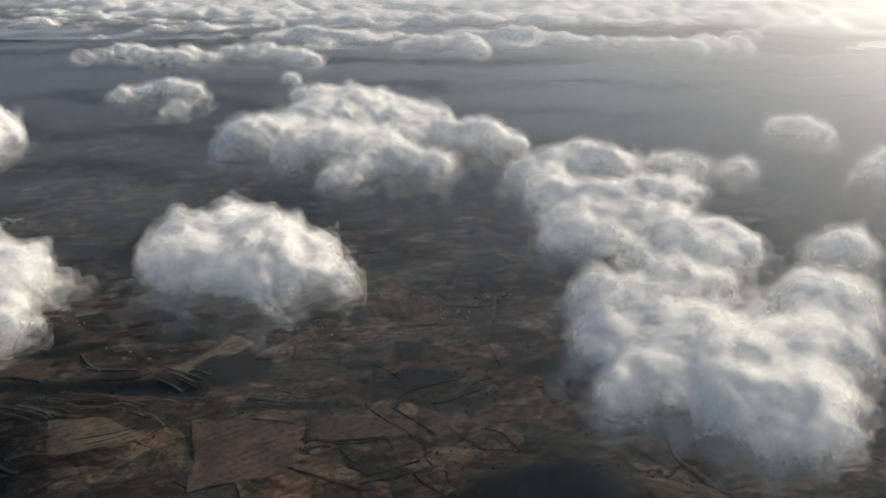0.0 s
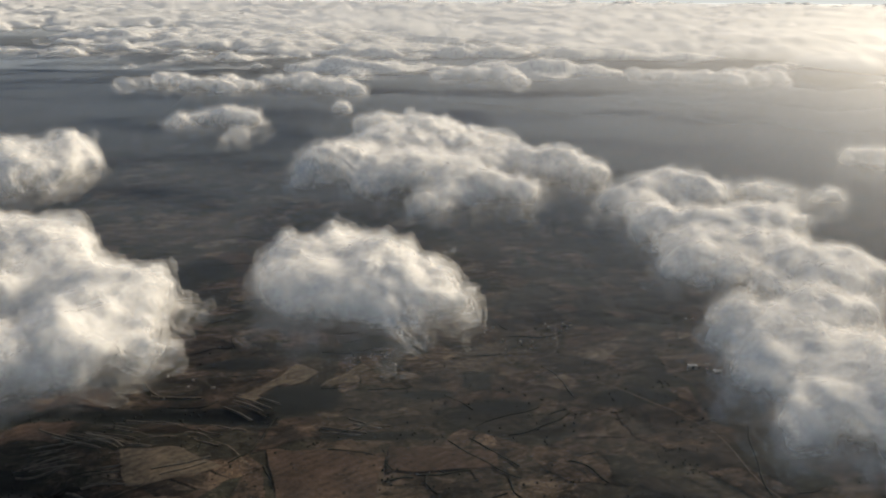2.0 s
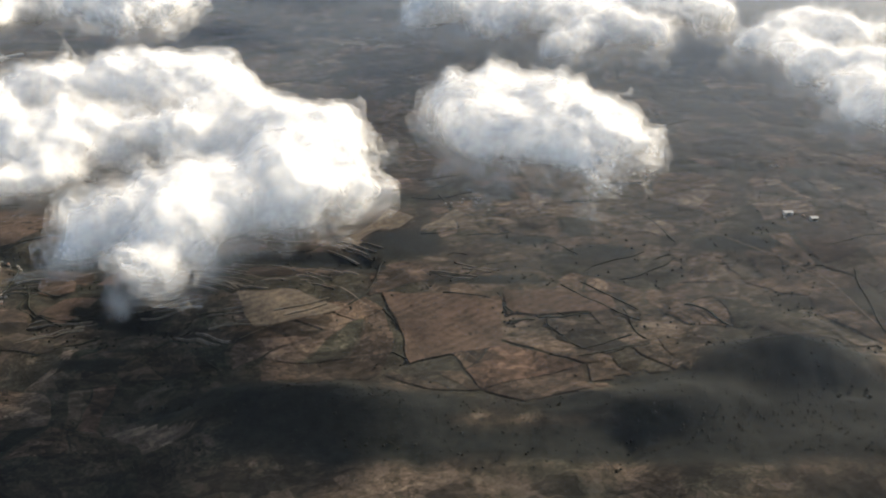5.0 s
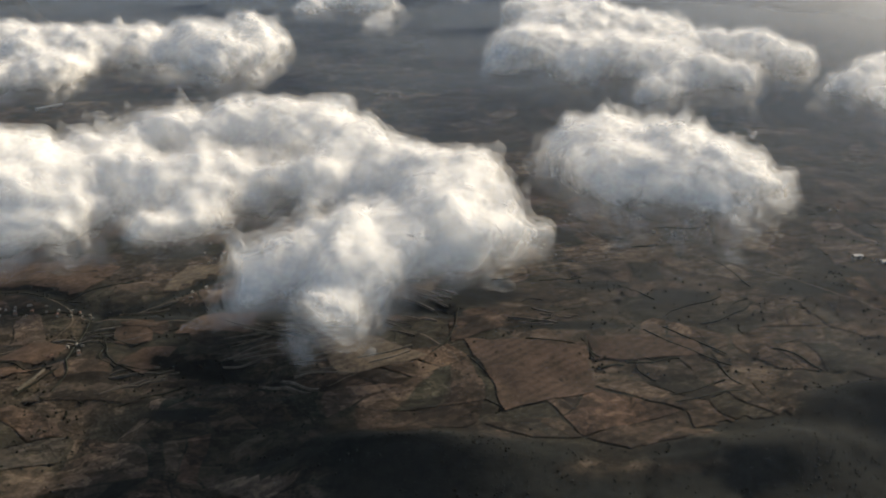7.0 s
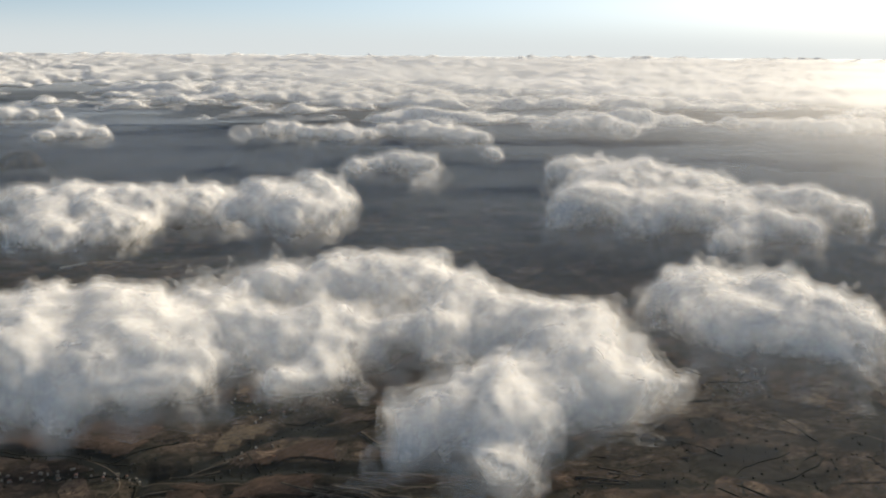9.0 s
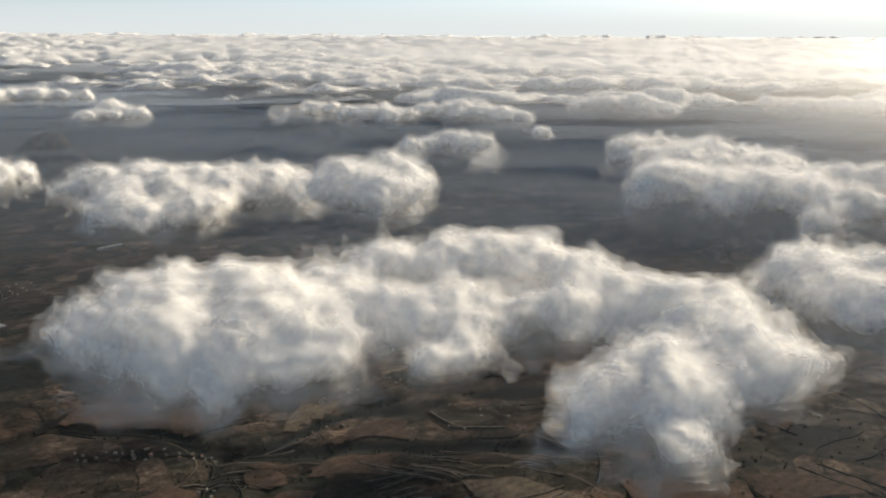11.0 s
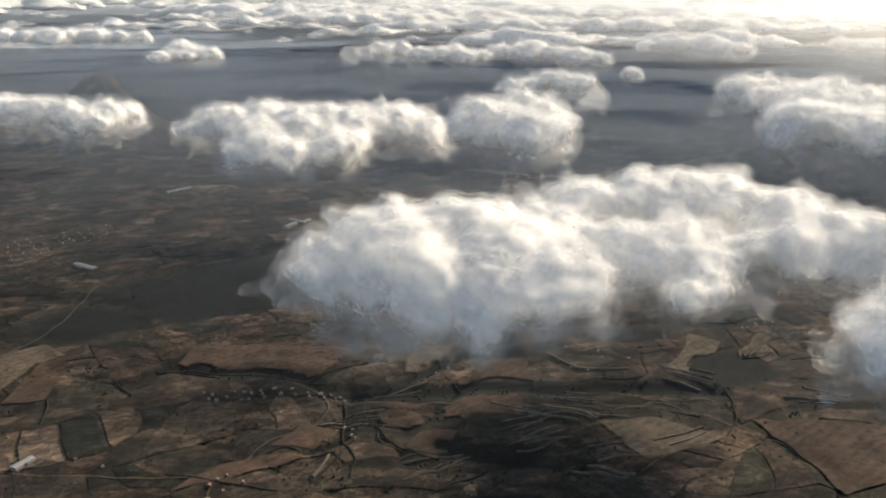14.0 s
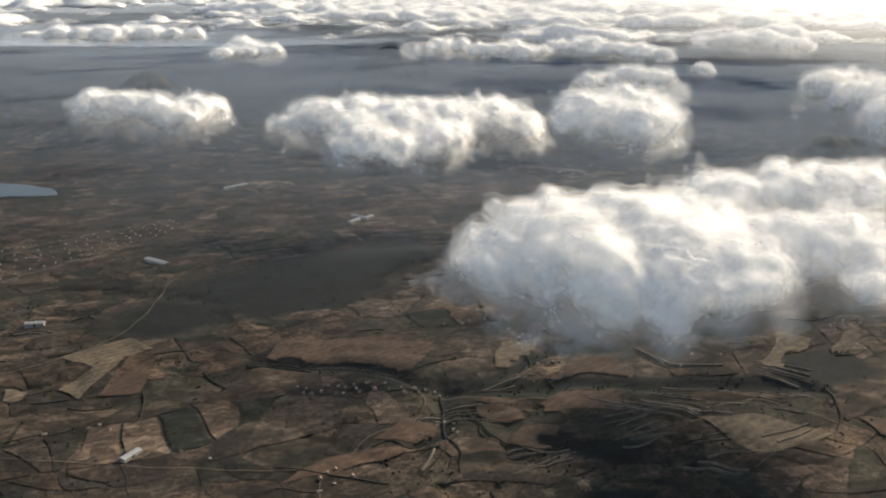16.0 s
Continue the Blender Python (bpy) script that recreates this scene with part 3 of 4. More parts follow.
# ---- the farmland ----
def land_material(name, stops, source="object", stripe=0.0, worked=False):
    m, nodes, links = material(name)
    place = nodes.new("ShaderNodeNewGeometry")
    chance = nodes.new("ShaderNodeObjectInfo").outputs["Random"] if source == "object" else place.outputs["Random Per Island"]
    bsdf = node(nodes, "ShaderNodeBsdfPrincipled", Roughness=0.95, Specular_IOR_Level=0.1)
    base = ramp(nodes, links, chance, stops)
    patch = ramp(nodes, links, noise_tex(nodes, links, 0.035, 6.0, 0.65, place.outputs["Position"]), [(0.32, (0.55, 0.58, 0.56)), (0.5, (0.9, 0.9, 0.9)), (0.68, (1.25, 1.22, 1.17))])
    grain = ramp(nodes, links, noise_tex(nodes, links, 0.2, 8.0, 0.75, place.outputs["Position"]), [(0.36, (0.5, 0.52, 0.51)), (0.5, (0.92, 0.92, 0.92)), (0.66, (1.25, 1.23, 1.22))])
    last = base
    layers = [patch, grain] + ([worked_land(nodes, links, place.outputs["Position"])] if worked else [])
    if stripe:
        turn = nodes.new("ShaderNodeMapping")
        turn.inputs["Rotation"].default_value = (0, 0, 0.9)
        links.new(place.outputs["Position"], turn.inputs[0])
        wave = node(nodes, "ShaderNodeTexWave", Scale=0.035, Distortion=3.0, Detail=3.0)
        links.new(turn.outputs[0], wave.inputs["Vector"])
        layers.append(ramp(nodes, links, wave.outputs["Fac"], [(0.2, (1 - stripe,) * 3), (0.8, (1.05,) * 3)]))
    for layer in layers:
        mix = nodes.new("ShaderNodeMix")
        mix.data_type, mix.blend_type = "RGBA", "MULTIPLY"
        mix.inputs[0].default_value = 1.0
        links.new(last, mix.inputs[6]), links.new(layer, mix.inputs[7])
        last = mix.outputs[2]
    links.new(last, bsdf.inputs["Base Color"])
    links.new(bsdf.outputs[0], nodes.new("ShaderNodeOutputMaterial").inputs[0])
    return m


SOILS = [(0.0, (0.014, 0.016, 0.012)), (0.15, (0.04, 0.029, 0.022)), (0.35, (0.07, 0.048, 0.034)), (0.5, (0.02, 0.022, 0.016)), (0.62, (0.085, 0.06, 0.043)), (0.75, (0.036, 0.032, 0.026)), (0.88, (0.06, 0.038, 0.027)), (1.0, (0.115, 0.09, 0.07))]
FIELD = land_material("ploughed_field", SOILS, stripe=0.1, worked=True)
FIELDS = land_material("far_fields", SOILS, "island", stripe=0.1, worked=True)
TAN = land_material("pale_stubble", [(0.0, (0.085, 0.067, 0.049)), (1.0, (0.108, 0.087, 0.066))], stripe=0.15)
RED = land_material("red_soil", [(0.0, (0.05, 0.033, 0.024)), (1.0, (0.072, 0.048, 0.035))], stripe=0.12)
TRACK = land_material("dust_track", [(0.0, (0.075, 0.06, 0.045)), (1.0, (0.11, 0.09, 0.068))])
STONE = land_material("dry_stone", [(0.0, (0.075, 0.065, 0.052)), (1.0, (0.12, 0.105, 0.088))])
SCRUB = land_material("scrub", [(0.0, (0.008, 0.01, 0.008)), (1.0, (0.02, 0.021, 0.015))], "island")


def patch_mesh(name, a, b, c, d, n=9, lift=0.8):
    """A field with these four corners, lying on the land."""
    u, v = np.meshgrid(np.linspace(0, 1, n), np.linspace(0, 1, n), indexing="ij")
    a, b, c, d = (np.array(p, float) for p in (a, b, c, d))
    P = (1 - u)[..., None] * (1 - v)[..., None] * a + u[..., None] * (1 - v)[..., None] * b + u[..., None] * v[..., None] * c + (1 - u)[..., None] * v[..., None] * d
    x, y = P[..., 0].copy(), P[..., 1].copy()
    P[..., 0] += 44 * (fractal(x, y, x * 0, 70, 3, 4.1) - 0.5)
    P[..., 1] += 44 * (fractal(x, y, x * 0, 70, 3, 6.9) - 0.5)
    i = (np.arange(n - 1)[:, None] * n + np.arange(n - 1)[None, :]).ravel()
    V, Q = np.dstack([P, on_land(P[..., 0], P[..., 1]) + lift]).reshape(-1, 3), np.stack([i, i + n, i + n + 1, i + 1], 1)
    open_land = heath_shade_cover(V[:, 0], V[:, 1])[Q].mean(1) < 0.35
    return V, Q[open_land] if open_land.any() else Q


def strip_mesh(line, width, lift=1.0, wander=2.0, high=0.0):
    """A track or wall along a broken line, rounded and lying on the land; high: it stands up that much."""
    pts = np.array(line, float)
    for _ in range(3):
        pts = np.concatenate([pts[:1], np.stack([0.75 * pts[:-1] + 0.25 * pts[1:], 0.25 * pts[:-1] + 0.75 * pts[1:]], 1).reshape(-1, 2), pts[-1:]])
    far = np.concatenate([[0], np.cumsum(np.hypot(*np.diff(pts, axis=0).T))])
    s = np.linspace(0, far[-1], max(3, int(far[-1] / 5)))
    x, y = np.interp(s, far, pts[:, 0]), np.interp(s, far, pts[:, 1])
    x = x + wander * 2 * (fractal(x, y, x * 0, 30, 2, 3.0) - 0.5)
    y = y + wander * 2 * (fractal(x, y, x * 0, 30, 2, 8.0) - 0.5)
    t = np.stack([np.gradient(x), np.gradient(y)], 1)
    t = t / np.linalg.norm(t, axis=1)[:, None]
    w = width * 0.5 * (0.7 + 0.6 * value_noise(x, y, x * 0, 12, 1.0))
    rows = []
    for side, up in ((-1, -0.5 if high else 0), (-0.8, high), (0.8, high), (1, -0.5 if high else 0)):
        px, py = x - t[:, 1] * w * side, y + t[:, 0] * w * side
        rows.append(np.stack([px, py, on_land(px, py) + lift + up], 1))
    V = np.stack(rows, 1).reshape(-1, 3)
    i = (np.arange(len(x) - 1)[:, None] * 4 + np.arange(3)[None, :]).ravel()
    return V, np.stack([i, i + 4, i + 5, i + 1], 1)


def joined(meshes):
    V, Q, n = [], [], 0
    for v, q in meshes:
        V.append(v), Q.append(q + n)
        n += len(v)
    return np.concatenate(V), np.concatenate(Q)


def parcels():
    """Fields of uneven shape on a slanted, jittered net."""
    rng = np.random.default_rng(21)
    near, far = [], []
    size = np.array([62.0, 40.0])
    turn = radians(18)
    axes = np.array([[math.cos(turn), math.sin(turn)], [-math.sin(turn), math.cos(turn)]])
    nu, nv = 48, 58
    jit = rng.uniform(-0.42, 0.42, (nu + 1, nv + 1, 2))
    corner = ((np.stack(np.meshgrid(np.arange(nu + 1), np.arange(nv + 1), indexing="ij"), -1) + jit - np.array([nu * 0.5, 3])) * size) @ axes + np.array([-450, 480])
    for i in range(nu):
        for j in range(nv):
            if rng.random() < 0.3:
                continue
            p = [corner[i, j], corner[i + 1, j], corner[i + 1, j + 1], corner[i, j + 1]]
            mid = sum(p) / 4
            if not (-1700 < mid[0] < 1000 and 430 < mid[1] < 2400) or min(from_line(mid[0], mid[1], l) for l in RAVINES) < 8 or heath_shade_cover(mid[0], mid[1]) > 0.25:
                continue
            p = [mid + (q - mid) * (0.97 if k % 2 else 0.96) for k, q in enumerate(p)]
            cuts = int(rng.choice((1, 1, 2, 3)))
            for c in range(cuts):
                a = p[0] + (p[1] - p[0]) * (c / cuts + 0.015), p[0] + (p[1] - p[0]) * ((c + 1) / cuts - 0.015)
                b = p[3] + (p[2] - p[3]) * ((c + 1) / cuts - 0.015), p[3] + (p[2] - p[3]) * (c / cuts + 0.015)
                (near if mid[1] < 900 and -900 < mid[0] < 200 and len(near) < 300 else far).append(patch_mesh("field", *a, *b))
    return near, far


near, far = parcels()
for v, q in near:
    part("field", mesh_from("field", v, q), FIELD, ground)
tagged(part("distant_fields", mesh_from("distant_fields", *joined(far)), FIELDS, ground), kind="stuff")
for corners in (((-272, 759), (-244, 755), (-208, 837), (-230, 849)), ((-201, 783), (-152, 832), (-159, 846), (-195, 816)), ((-496, 858), (-460, 870), (-472, 801), (-506, 790)), ((-946, 829), (-885, 882), (-853, 858), (-901, 800)), ((-979, 767), (-946, 763), (-945, 741), (-962, 733)), ((-346, 678), (-294, 680), (-262, 655), (-333, 628)), ((-910, 753), (-892, 736), (-879, 845), (-894, 853)), ((-400, 1700), (-325, 1665), (-300, 1615), (-370, 1640)), ((-280, 1645), (-225, 1605), (-235, 1570), (-300, 1600))):
    part("pale_field", mesh_from("pale_field", *patch_mesh("pale_field", *corners, n=9, lift=1.4)), TAN, ground, "pale tan stubble field")
for corners in (((-741, 822), (-587, 786), (-578, 838), (-699, 876)), ((-881, 740), (-854, 750), (-843, 843), (-873, 852)), ((-231, 678), (-111, 662), (-121, 590), (-194, 570)), ((-110, 672), (-26, 659), (-20, 630), (-112, 629)), ((-720, 872), (-613, 865), (-615, 809), (-733, 816)), ((-478, 722), (-408, 728), (-400, 690), (-486, 700)), ((-465, 769), (-383, 762), (-392, 799), (-429, 801)), ((-616, 656), (-570, 645), (-553, 690), (-599, 678)), ((-687, 605), (-636, 607), (-578, 641), (-614, 643)), ((-533, 689), (-505, 692), (-514, 718), (-538, 720)), ((-511, 646), (-472, 631), (-464, 671), (-505, 678))):
    part("field", mesh_from("field", *patch_mesh("field", *corners, n=12, lift=1.3)), RED, ground, "bare red-brown ploughed field")

TRACKS = [
    [(-1080, 760), (-993, 795), (-952, 829), (-932, 848), (-898, 923), (-911, 1043), (-902, 1108), (-864, 1165), (-756, 1168), (-684, 1229), (-588, 1278)],
    [(-640, 500), (-650, 576), (-656, 608), (-634, 633), (-624, 666), (-601, 675), (-581, 693), (-576, 735), (-619, 784), (-663, 797), (-733, 816)],
    [(-1050, 650), (-907, 641), (-858, 634), (-796, 623), (-693, 613), (-656, 616)],
    [(-1190, 1020), (-1136, 1082), (-1096, 1124), (-1041, 1220), (-968, 1332)],
    [(-1230, 1160), (-1192, 1194), (-1139, 1257), (-1063, 1326), (-994, 1361)],
    [(-418, 719), (-357, 690), (-330, 700), (-296, 704), (-262, 690), (-240, 664), (-225, 640)],
    [(-90, 960), (-70, 890), (-30, 850), (40, 860), (57, 890), (60, 959)],
    [(60, 820), (120, 760), (170, 700), (175, 620), (200, 560)],
    [(-576, 735), (-500, 720), (-440, 726), (-418, 719)],
    [(-190, 900), (-150, 960), (-60, 1040), (60, 1100), (200, 1120)],
    [(-330, 600), (-300, 630), (-262, 640), (-240, 664)],
]
for line in TRACKS:
    part("track", mesh_from("track", *strip_mesh(line, 2.2 if line[0][0] < -1100 else 1.1, 1.2, 3.0)), TRACK, ground, "pale dusty farm track")

rng = random.Random(5)
for x0, y0, length, turn, count in ((-360, 690, 70, -14, 7), (-395, 645, 60, 20, 7), (-330, 620, 55, 12, 6), (-285, 690, 45, -25, 5), (-265, 745, 50, -30, 5), (-545, 690, 60, 10, 4), (-150, 700, 60, -12, 4), (-480, 610, 60, 24, 5)):
    for k in range(count):
        lean = radians(turn + rng.uniform(-9, 9))
        c, s = math.cos(lean), math.sin(lean)
        x, y = x0 - s * 7.5 * k + rng.uniform(-12, 12), y0 + c * 7.5 * k
        half = length * rng.uniform(0.25, 0.55)
        line = [(x - c * half, y - s * half), (x, y + rng.uniform(-4, 4)), (x + c * half, y + s * half)]
        part("terrace_wall", mesh_from("terrace_wall", *strip_mesh(line, rng.uniform(0.7, 1.7), 0.3, 3.0, rng.uniform(0.6, 1.4))), STONE, ground, "pale terrace bank")


BANKS = [
    [(-435, 717), (-412, 705), (-394, 696)], [(-417, 703), (-391, 690), (-365, 679)], [(-407, 709), (-380, 695), (-352, 684)], [(-388, 706), (-365, 697), (-347, 685)],
    [(-352, 783), (-322, 775), (-301, 774)], [(-367, 613), (-349, 601), (-336, 595)], [(-385, 606), (-358, 599), (-342, 590)], [(-310, 644), (-285, 652), (-265, 664)],
    [(-300, 635), (-278, 647), (-266, 655)], [(-533, 747), (-512, 757), (-491, 765)], [(-538, 736), (-518, 746), (-497, 754)], [(-372, 817), (-360, 796), (-346, 783)], [(-577, 608), (-572, 624), (-569, 640)],
]
for line in BANKS:
    part("terrace_wall", mesh_from("terrace_wall", *strip_mesh(line, 2.2, 1.0, 2.0, 1.2)), STONE, ground, "pale terrace bank")
    # A dark strip repeats each bank's line, shifted towards its near foot.
    part("ditch", mesh_from("ditch", *strip_mesh([(x - 1.5, y - 3.5) for x, y in line], 2.4, 1.0, 2.0)), SCRUB, ground, "dark strip below a bank")

DITCHES = [
    [(-795, 797), (-762, 759)], [(-733, 815), (-664, 798), (-619, 783), (-586, 771)], [(-619, 645), (-607, 655), (-583, 641), (-565, 644)], [(-533, 699), (-519, 688), (-504, 682)], [(-511, 648), (-498, 635), (-481, 626)],
    [(-566, 738), (-562, 701), (-561, 667), (-547, 639), (-549, 606)], [(-576, 600), (-569, 619), (-560, 640)], [(-825, 705), (-829, 732), (-840, 755)], [(-898, 725), (-877, 719), (-862, 732)], [(-691, 621), (-636, 603), (-601, 592)],
]
DITCHES += [
    [(-541, 704), (-518, 653), (-491, 633), (-465, 641)], [(-119, 672), (-114, 647), (-108, 638)], [(-47, 689), (-25, 662), (-4, 637)], [(-224, 737), (-231, 678), (-250, 654)],
    [(-65, 683), (-42, 658), (-21, 629), (-4, 624)], [(203, 703), (189, 653), (182, 590), (195, 561), (210, 539)], [(37, 645), (49, 636), (62, 613)], [(-167, 673), (-118, 661), (-113, 640)],
]
for line in DITCHES:
    part("ditch", mesh_from("ditch", *strip_mesh(line, 1.5, 1.3, 3.5, 0.3)), SCRUB, ground, "dark overgrown ditch between fields")


def hedges():
    """Dark hedges, banks and ditches, mostly along the run of the fields."""
    rng = np.random.default_rng(77)
    made = []
    while len(made) < 230:
        x, y = rng.uniform(-1150, 350), 470 + 800 * rng.random() ** 1.4
        if from_line(x, y, TRACKS[1]) < 6 or y < 565 or heath_shade_cover(np.array([x]), np.array([y]))[0] > 0.1:
            continue
        turn = radians(18 + rng.choice((0, 0, 90)) + rng.normal(0, 12))
        half = rng.uniform(8, 38)
        bow = rng.normal(0, 7)
        c, s = math.cos(turn), math.sin(turn)
        line = [(x - c * half, y - s * half), (x - s * bow, y + c * bow), (x + c * half, y + s * half)]
        made.append(strip_mesh(line, rng.uniform(0.6, 1.9), 0.4, 9.0, rng.uniform(0.2, 0.8)))
    ob = tagged(new("hedges", mesh_from("hedges", *joined(made))), "dark hedges and ditches between the fields", "hedges", kind="stuff")
    ob.data.materials.append(SCRUB)


hedges()

# water
WATER, nodes, links = material("still_water")
bsdf = node(nodes, "ShaderNodeBsdfPrincipled", Base_Color=(0.04, 0.06, 0.08, 1), Roughness=0.4)
links.new(bsdf.outputs[0], nodes.new("ShaderNodeOutputMaterial").inputs[0])
v, q = patch_mesh("reservoir", (-1460, 1668), (-1303, 1624), (-1272, 1562), (-1440, 1540), n=8, lift=0)
v[:, 2] = v[:, 2].max() + 0.5
tagged(new("reservoir", mesh_from("reservoir", v, q)), "small blue-grey reservoir among dry fields", "water", kind="structure").data.materials.append(WATER)


# scrub: bushes along field edges, ravines and gullies
def scrub():
    rng = np.random.default_rng(3)
    X, Y = rng.uniform(-1250, 420, 90000), rng.uniform(440, 1500, 90000)
    O = X * 0
    gully = np.abs(fractal(X, Y, O, 120, 4, 12.4) - 0.5)
    chance = 0.012 + 0.75 * np.exp(-(gully / 0.02) ** 2) + 0.25 * (fractal(X, Y, O, 150, 3, 5.5) > 0.6)
    for line in RAVINES:
        chance = np.maximum(chance, np.exp(-(from_line(X, Y, line) / 13) ** 2))
    for line in TRACKS:
        chance = np.where(from_line(X, Y, line) < 4, 0, chance)
    keep = rng.random(len(X)) < chance * 0.28
    X, Y = X[keep], Y[keep]
    n = len(X)
    unit = np.array([(x, y, z) for x in (-1, 1) for y in (-1, 1) for z in (0, 1)], float) * np.array([1, 1, 1.5])
    unit[unit[:, 2] > 0, :2] *= 0.6
    size = rng.uniform(0.4, 1.1, n)
    V = unit[None] * size[:, None, None] * rng.uniform(0.7, 1.3, (n, 8, 3))
    V += np.stack([X, Y, on_land(X, Y) + 0.2], 1)[:, None]
    faces = np.array([(0, 1, 3, 2), (4, 6, 7, 5), (0, 4, 5, 1), (2, 3, 7, 6), (1, 5, 7, 3)])
    Q = (faces[None] + 8 * np.arange(n)[:, None, None]).reshape(-1, 4)
    ob = tagged(new("scrub", mesh_from("scrub", V.reshape(-1, 3), Q)), "dark green bushes along gullies and field edges", "bushes", kind="stuff")
    ob.data.materials.append(SCRUB)


scrub()


def woodland(label, x, y, rx, ry, seed):
    """Close dark bushes over an uneven patch of land."""
    rng = np.random.default_rng(seed)
    n = int(rx * ry * 0.07)
    a, r = rng.uniform(0, 6.283, n), np.sqrt(rng.random(n)) * 1.25
    X, Y = x + rx * r * np.cos(a), y + ry * r * np.sin(a)
    keep = r + 0.9 * (fractal(X, Y, X * 0, 45, 3, seed * 1.7) - 0.5) + 0.12 * rng.standard_normal(n) < 0.95
    X, Y = X[keep], Y[keep]
    n = len(X)
    unit = np.array([(p, q, z) for p in (-1, 1) for q in (-1, 1) for z in (0, 1)], float) * np.array([1, 1, 0.6])
    unit[unit[:, 2] > 0, :2] *= 0.55
    V = unit[None] * rng.uniform(0.35, 0.85, n)[:, None, None] * rng.uniform(0.7, 1.3, (n, 8, 3))
    V += np.stack([X, Y, on_land(X, Y) + 0.3], 1)[:, None]
    faces = np.array([(0, 1, 3, 2), (4, 6, 7, 5), (0, 4, 5, 1), (2, 3, 7, 6), (1, 5, 7, 3)])
    ob = tagged(new("woodland", mesh_from("woodland", V.reshape(-1, 3), (faces[None] + 8 * np.arange(n)[:, None, None]).reshape(-1, 4))), label, "woodland", kind="stuff")
    ob.data.materials.append(SHADE_BUSHES)


SHADE_BUSHES = land_material("heath_shade_bushes", [(0.0, (0.006, 0.0085, 0.0075)), (1.0, (0.014, 0.017, 0.013))], "island")
# Bushes deepen the patches painted for cloud shade and heathland, and two ravines.
for k, (x, y, rx, ry) in enumerate(HEATH_SHADES + [(-330, 745, 80, 10), (-480, 785, 60, 10)]):
    woodland("dark evergreen bushes deepening painted cloud shade and heathland", x, y, rx, ry, 31 + k)


# ---- buildings ----
def plain(name, colour, rough=0.8, spots=0.25):
    m, nodes, links = material(name)
    place = nodes.new("ShaderNodeNewGeometry").outputs["Position"]
    bsdf = node(nodes, "ShaderNodeBsdfPrincipled", Roughness=rough)
    tone = ramp(nodes, links, noise_tex(nodes, links, 0.6, 4.0, 0.6, place), [(0.35, tuple(c * (1 - spots) for c in colour)), (0.65, colour)])
    links.new(tone, bsdf.inputs["Base Color"])
    links.new(bsdf.outputs[0], nodes.new("ShaderNodeOutputMaterial").inputs[0])
    return m


# The last colour paints the shade inside doors and windows as near-black.
WALL, ROOF_PALE, ROOF_RED, METAL, OPENING_SHADE = plain("limewash", (0.24, 0.22, 0.19)), plain("pale_roof", (0.2, 0.18, 0.155)), plain("clay_roof", (0.17, 0.085, 0.06)), plain("sheet_metal", (0.2, 0.205, 0.21), 0.6), plain("opening_shade", (0.04, 0.04, 0.045))


def box(x0, y0, z0, x1, y1, z1):
    bm = bmesh.new()
    bmesh.ops.create_cube(bm, size=1, matrix=Matrix.Translation(((x0 + x1) / 2, (y0 + y1) / 2, (z0 + z1) / 2)) @ Matrix.Diagonal((x1 - x0, y1 - y0, z1 - z0, 1)))
    me = bpy.data.meshes.new("block")
    bm.to_mesh(me)
    bm.free()
    return me


def gable(x, y, z0, rise):
    me = bpy.data.meshes.new("roof")
    me.from_pydata([(-x, -y, z0), (x, -y, z0), (x, y, z0), (-x, y, z0), (-x, 0, z0 + rise), (x, 0, z0 + rise)], [], [(0, 1, 5, 4), (2, 3, 4, 5), (0, 4, 3), (1, 2, 5), (0, 3, 2, 1)])
    return me


def house(label, w, d, h, roof, pitched):
    top = tagged(new("house"), label, "house", "village houses")
    part("wall", box(-w / 2, -d / 2, -2, w / 2, d / 2, h), WALL, top)
    if pitched:
        part("roof", gable(w / 2 + 0.3, d / 2 + 0.3, h + 0.01, d * 0.28), roof, top, "low pitched roof")
    else:
        slab = part("roof", box(-w / 2 - 0.15, -d / 2 - 0.15, h + 0.01, w / 2 + 0.15, d / 2 + 0.15, h + 0.3), roof, top, "flat pale roof")
        part("stair_head", box(-w / 2 + 0.4, d / 2 - 1.6, h + 0.31, -w / 2 + 1.6, d / 2 - 0.4, h + 1.6), WALL, slab)
    part("door", box(-0.5, -d / 2 - 0.05, 0, 0.5, -d / 2 + 0.05, 2.0), OPENING_SHADE, top)
    for x in (-w * 0.32, w * 0.32):
        part("window", box(x - 0.5, -d / 2 - 0.05, 1.0, x + 0.5, -d / 2 + 0.05, 2.1), OPENING_SHADE, top)
    return top


def set_down(x, y, turn=0.0):
    return pose(x, y, float(on_land(x, y)) + 0.8, 0, 0, turn)


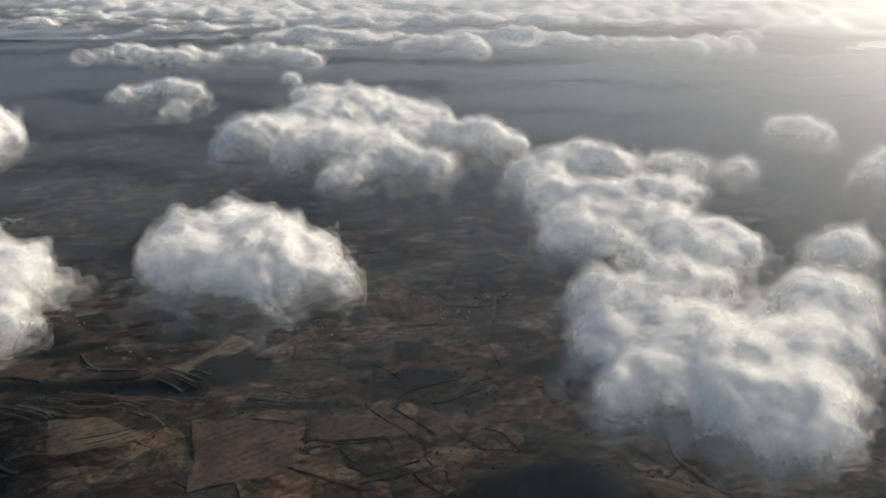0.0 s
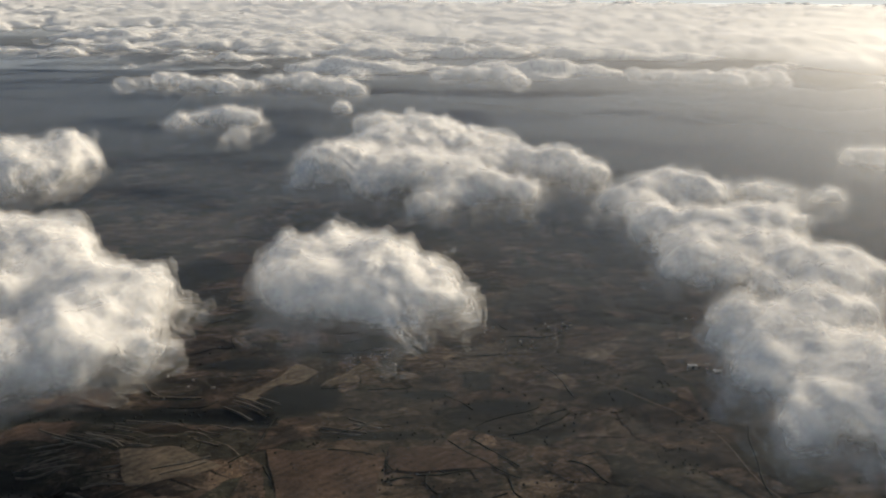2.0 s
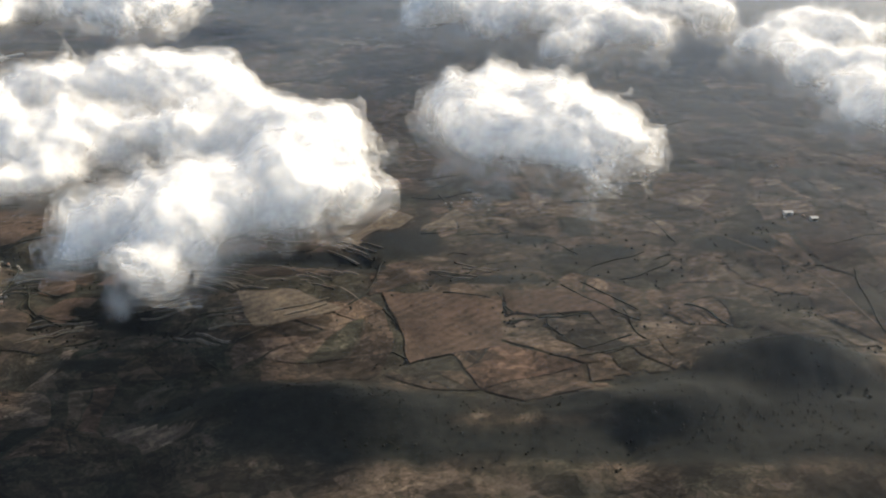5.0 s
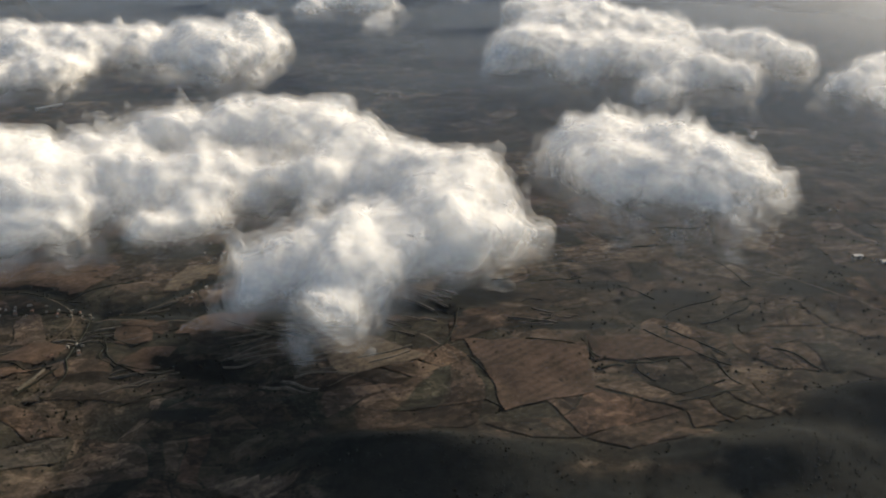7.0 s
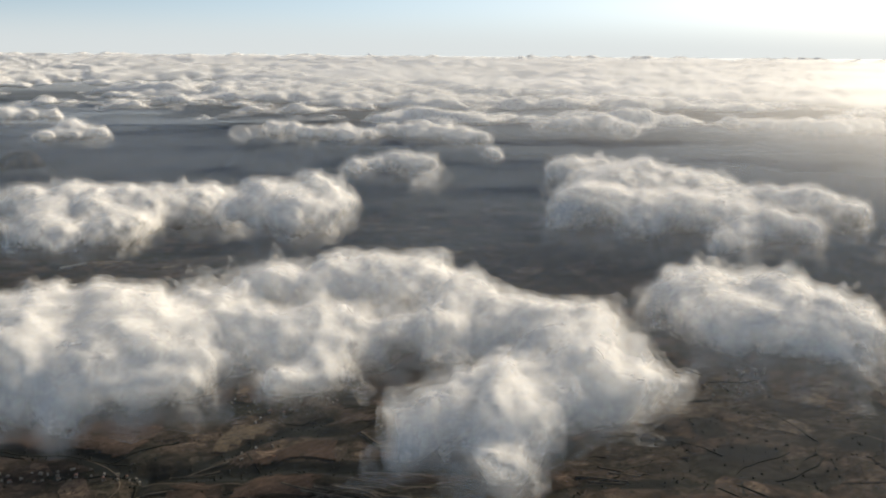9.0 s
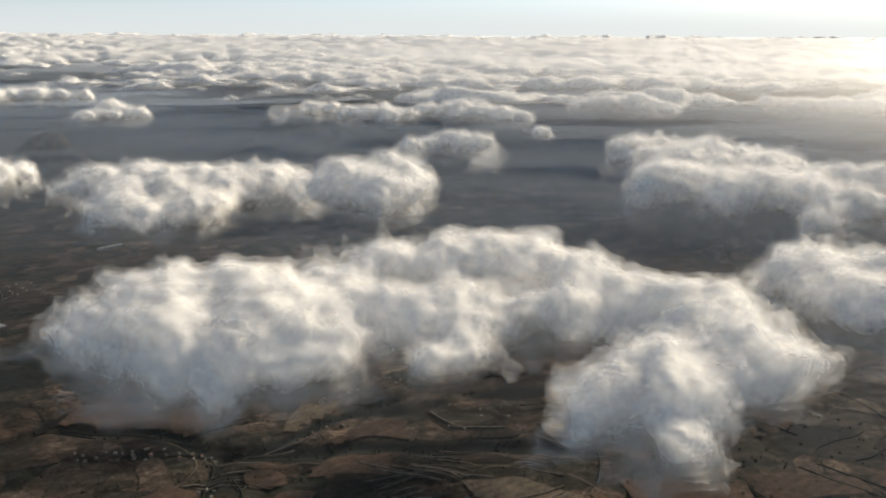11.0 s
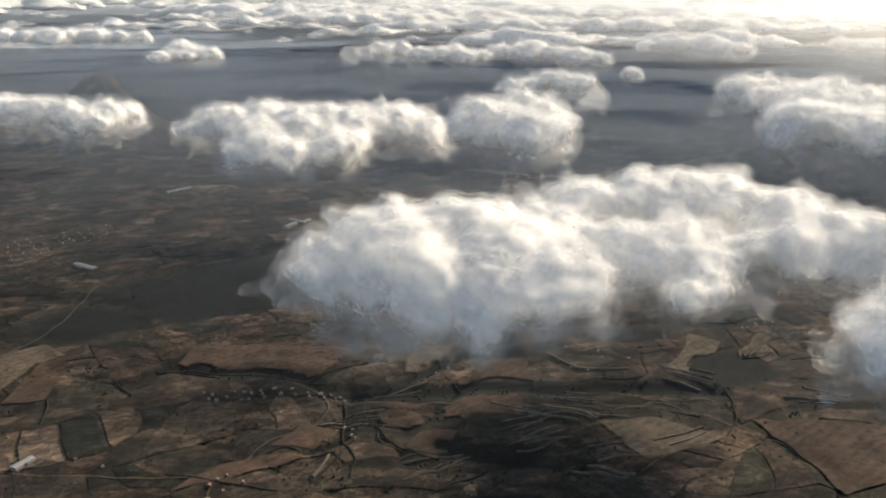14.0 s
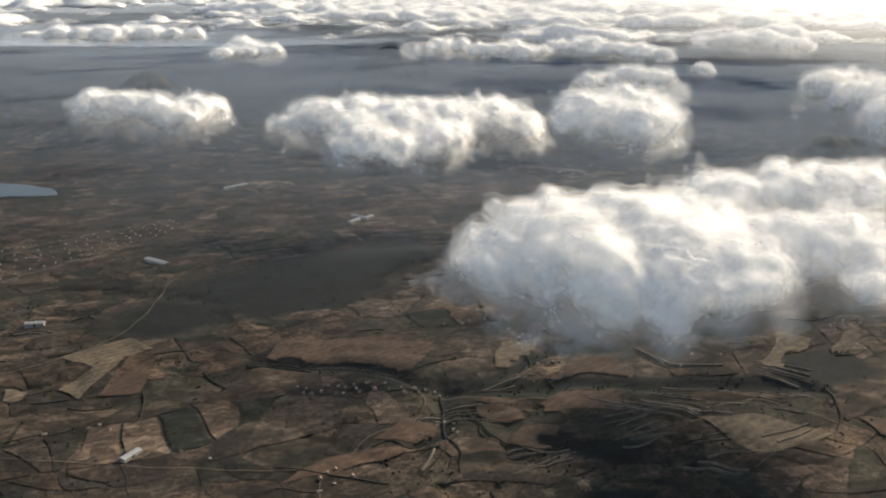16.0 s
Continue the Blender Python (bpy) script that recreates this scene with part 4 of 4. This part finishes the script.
KINDS = [house("limewashed farmhouse with a flat pale roof", 4.6, 4.2, 2.7, ROOF_PALE, False), house("limewashed cottage with a red clay roof", 5.2, 3.8, 2.5, ROOF_RED, True), house("long low limewashed barn with a pale roof", 7.5, 3.4, 2.5, ROOF_PALE, True)]
rng = random.Random(11)
spots = []
for cx, cy, sx, sy, count in ((-640, 752, 26, 14, 26), (-585, 742, 20, 10, 14), (-690, 748, 16, 8, 8), (-561, 676, 12, 16, 8), (-650, 600, 14, 10, 6), (-530, 905, 30, 16, 12), (-475, 880, 20, 14, 8), (-1020, 932, 14, 5, 4), (60, 955, 16, 12, 9), (30, 905, 30, 18, 8), (-40, 960, 40, 20, 8), (-470, 790, 30, 14, 6), (-330, 800, 50, 30, 8), (-140, 880, 40, 20, 8), (187, 819, 18, 2, 4), (226, 965, 14, 5, 3), (-870, 690, 30, 10, 4), (-760, 640, 20, 10, 3), (-300, 1640, 50, 40, 10), (-1276, 1664, 20, 10, 3), (-420, 905, 24, 10, 6)):
    for _ in range(count):
        spots.append((rng.gauss(cx, sx * 0.6), rng.gauss(cy, sy * 0.6)))
for along in range(16):
    for across in range(5):
        if rng.random() < 0.85:
            s, w = along / 15, across / 4
            spots.append((-1142 + 176 * s - 57 * w + 20 * w * s + rng.uniform(-3, 3), 1096 + 228 * s + 112 * w - 72 * w * s + rng.uniform(-3, 3)))
kept = []
for x, y in spots:
    if all((x - a) ** 2 + (y - b) ** 2 > 45 for a, b in kept):
        kept.append((x, y))
for k, (x, y) in enumerate(kept):
    kind = KINDS[rng.choice((0, 0, 1, 2))]
    m = set_down(x, y, rng.choice((20, 110, 200, 290)) + rng.uniform(-18, 18)) @ Matrix.Scale(rng.uniform(0.55, 0.9), 4)
    if k < 3:
        KINDS[k].matrix_basis = m
    else:
        copy_thing(kind, m)


def shed(label, x, y, turn, length, width, height):
    top = tagged(new("shed"), label, "shed")
    part("wall", box(-length / 2, -width / 2, -2, length / 2, width / 2, height), WALL, top)
    part("roof", gable(length / 2 + 0.4, width / 2 + 0.4, height + 0.01, width * 0.16), METAL, top, "pale sheet-metal roof")
    part("door", box(-1.6, -width / 2 - 0.06, 0, 1.6, -width / 2 + 0.06, 2.8), OPENING_SHADE, top)
    top.matrix_basis = set_down(x, y, turn)
    return top


shed("long white shed with a metal roof", -952, 1590, 48, 48, 9, 4)
shed("white warehouse beside a track", -956, 1152, -32, 40, 9, 4)
shed("white roadside shed with a metal roof", 186, 826, 3, 9, 5, 3)
shed("white roadside shed with a metal roof", 207, 812, 3, 7, 5, 3)
shed("low grey farm shed", -704, 1318, 60, 26, 8, 3.5)
shed("low grey farm shed", -684, 1338, 60, 20, 8, 3.5)
shed("low grey farm shed", -700, 1345, -30, 24, 7, 3.5)
shed("long low poultry shed", -810, 640, 62, 18, 6, 2.6)
shed("white shed among fields", -1018, 925, 10, 20, 7, 3.5)
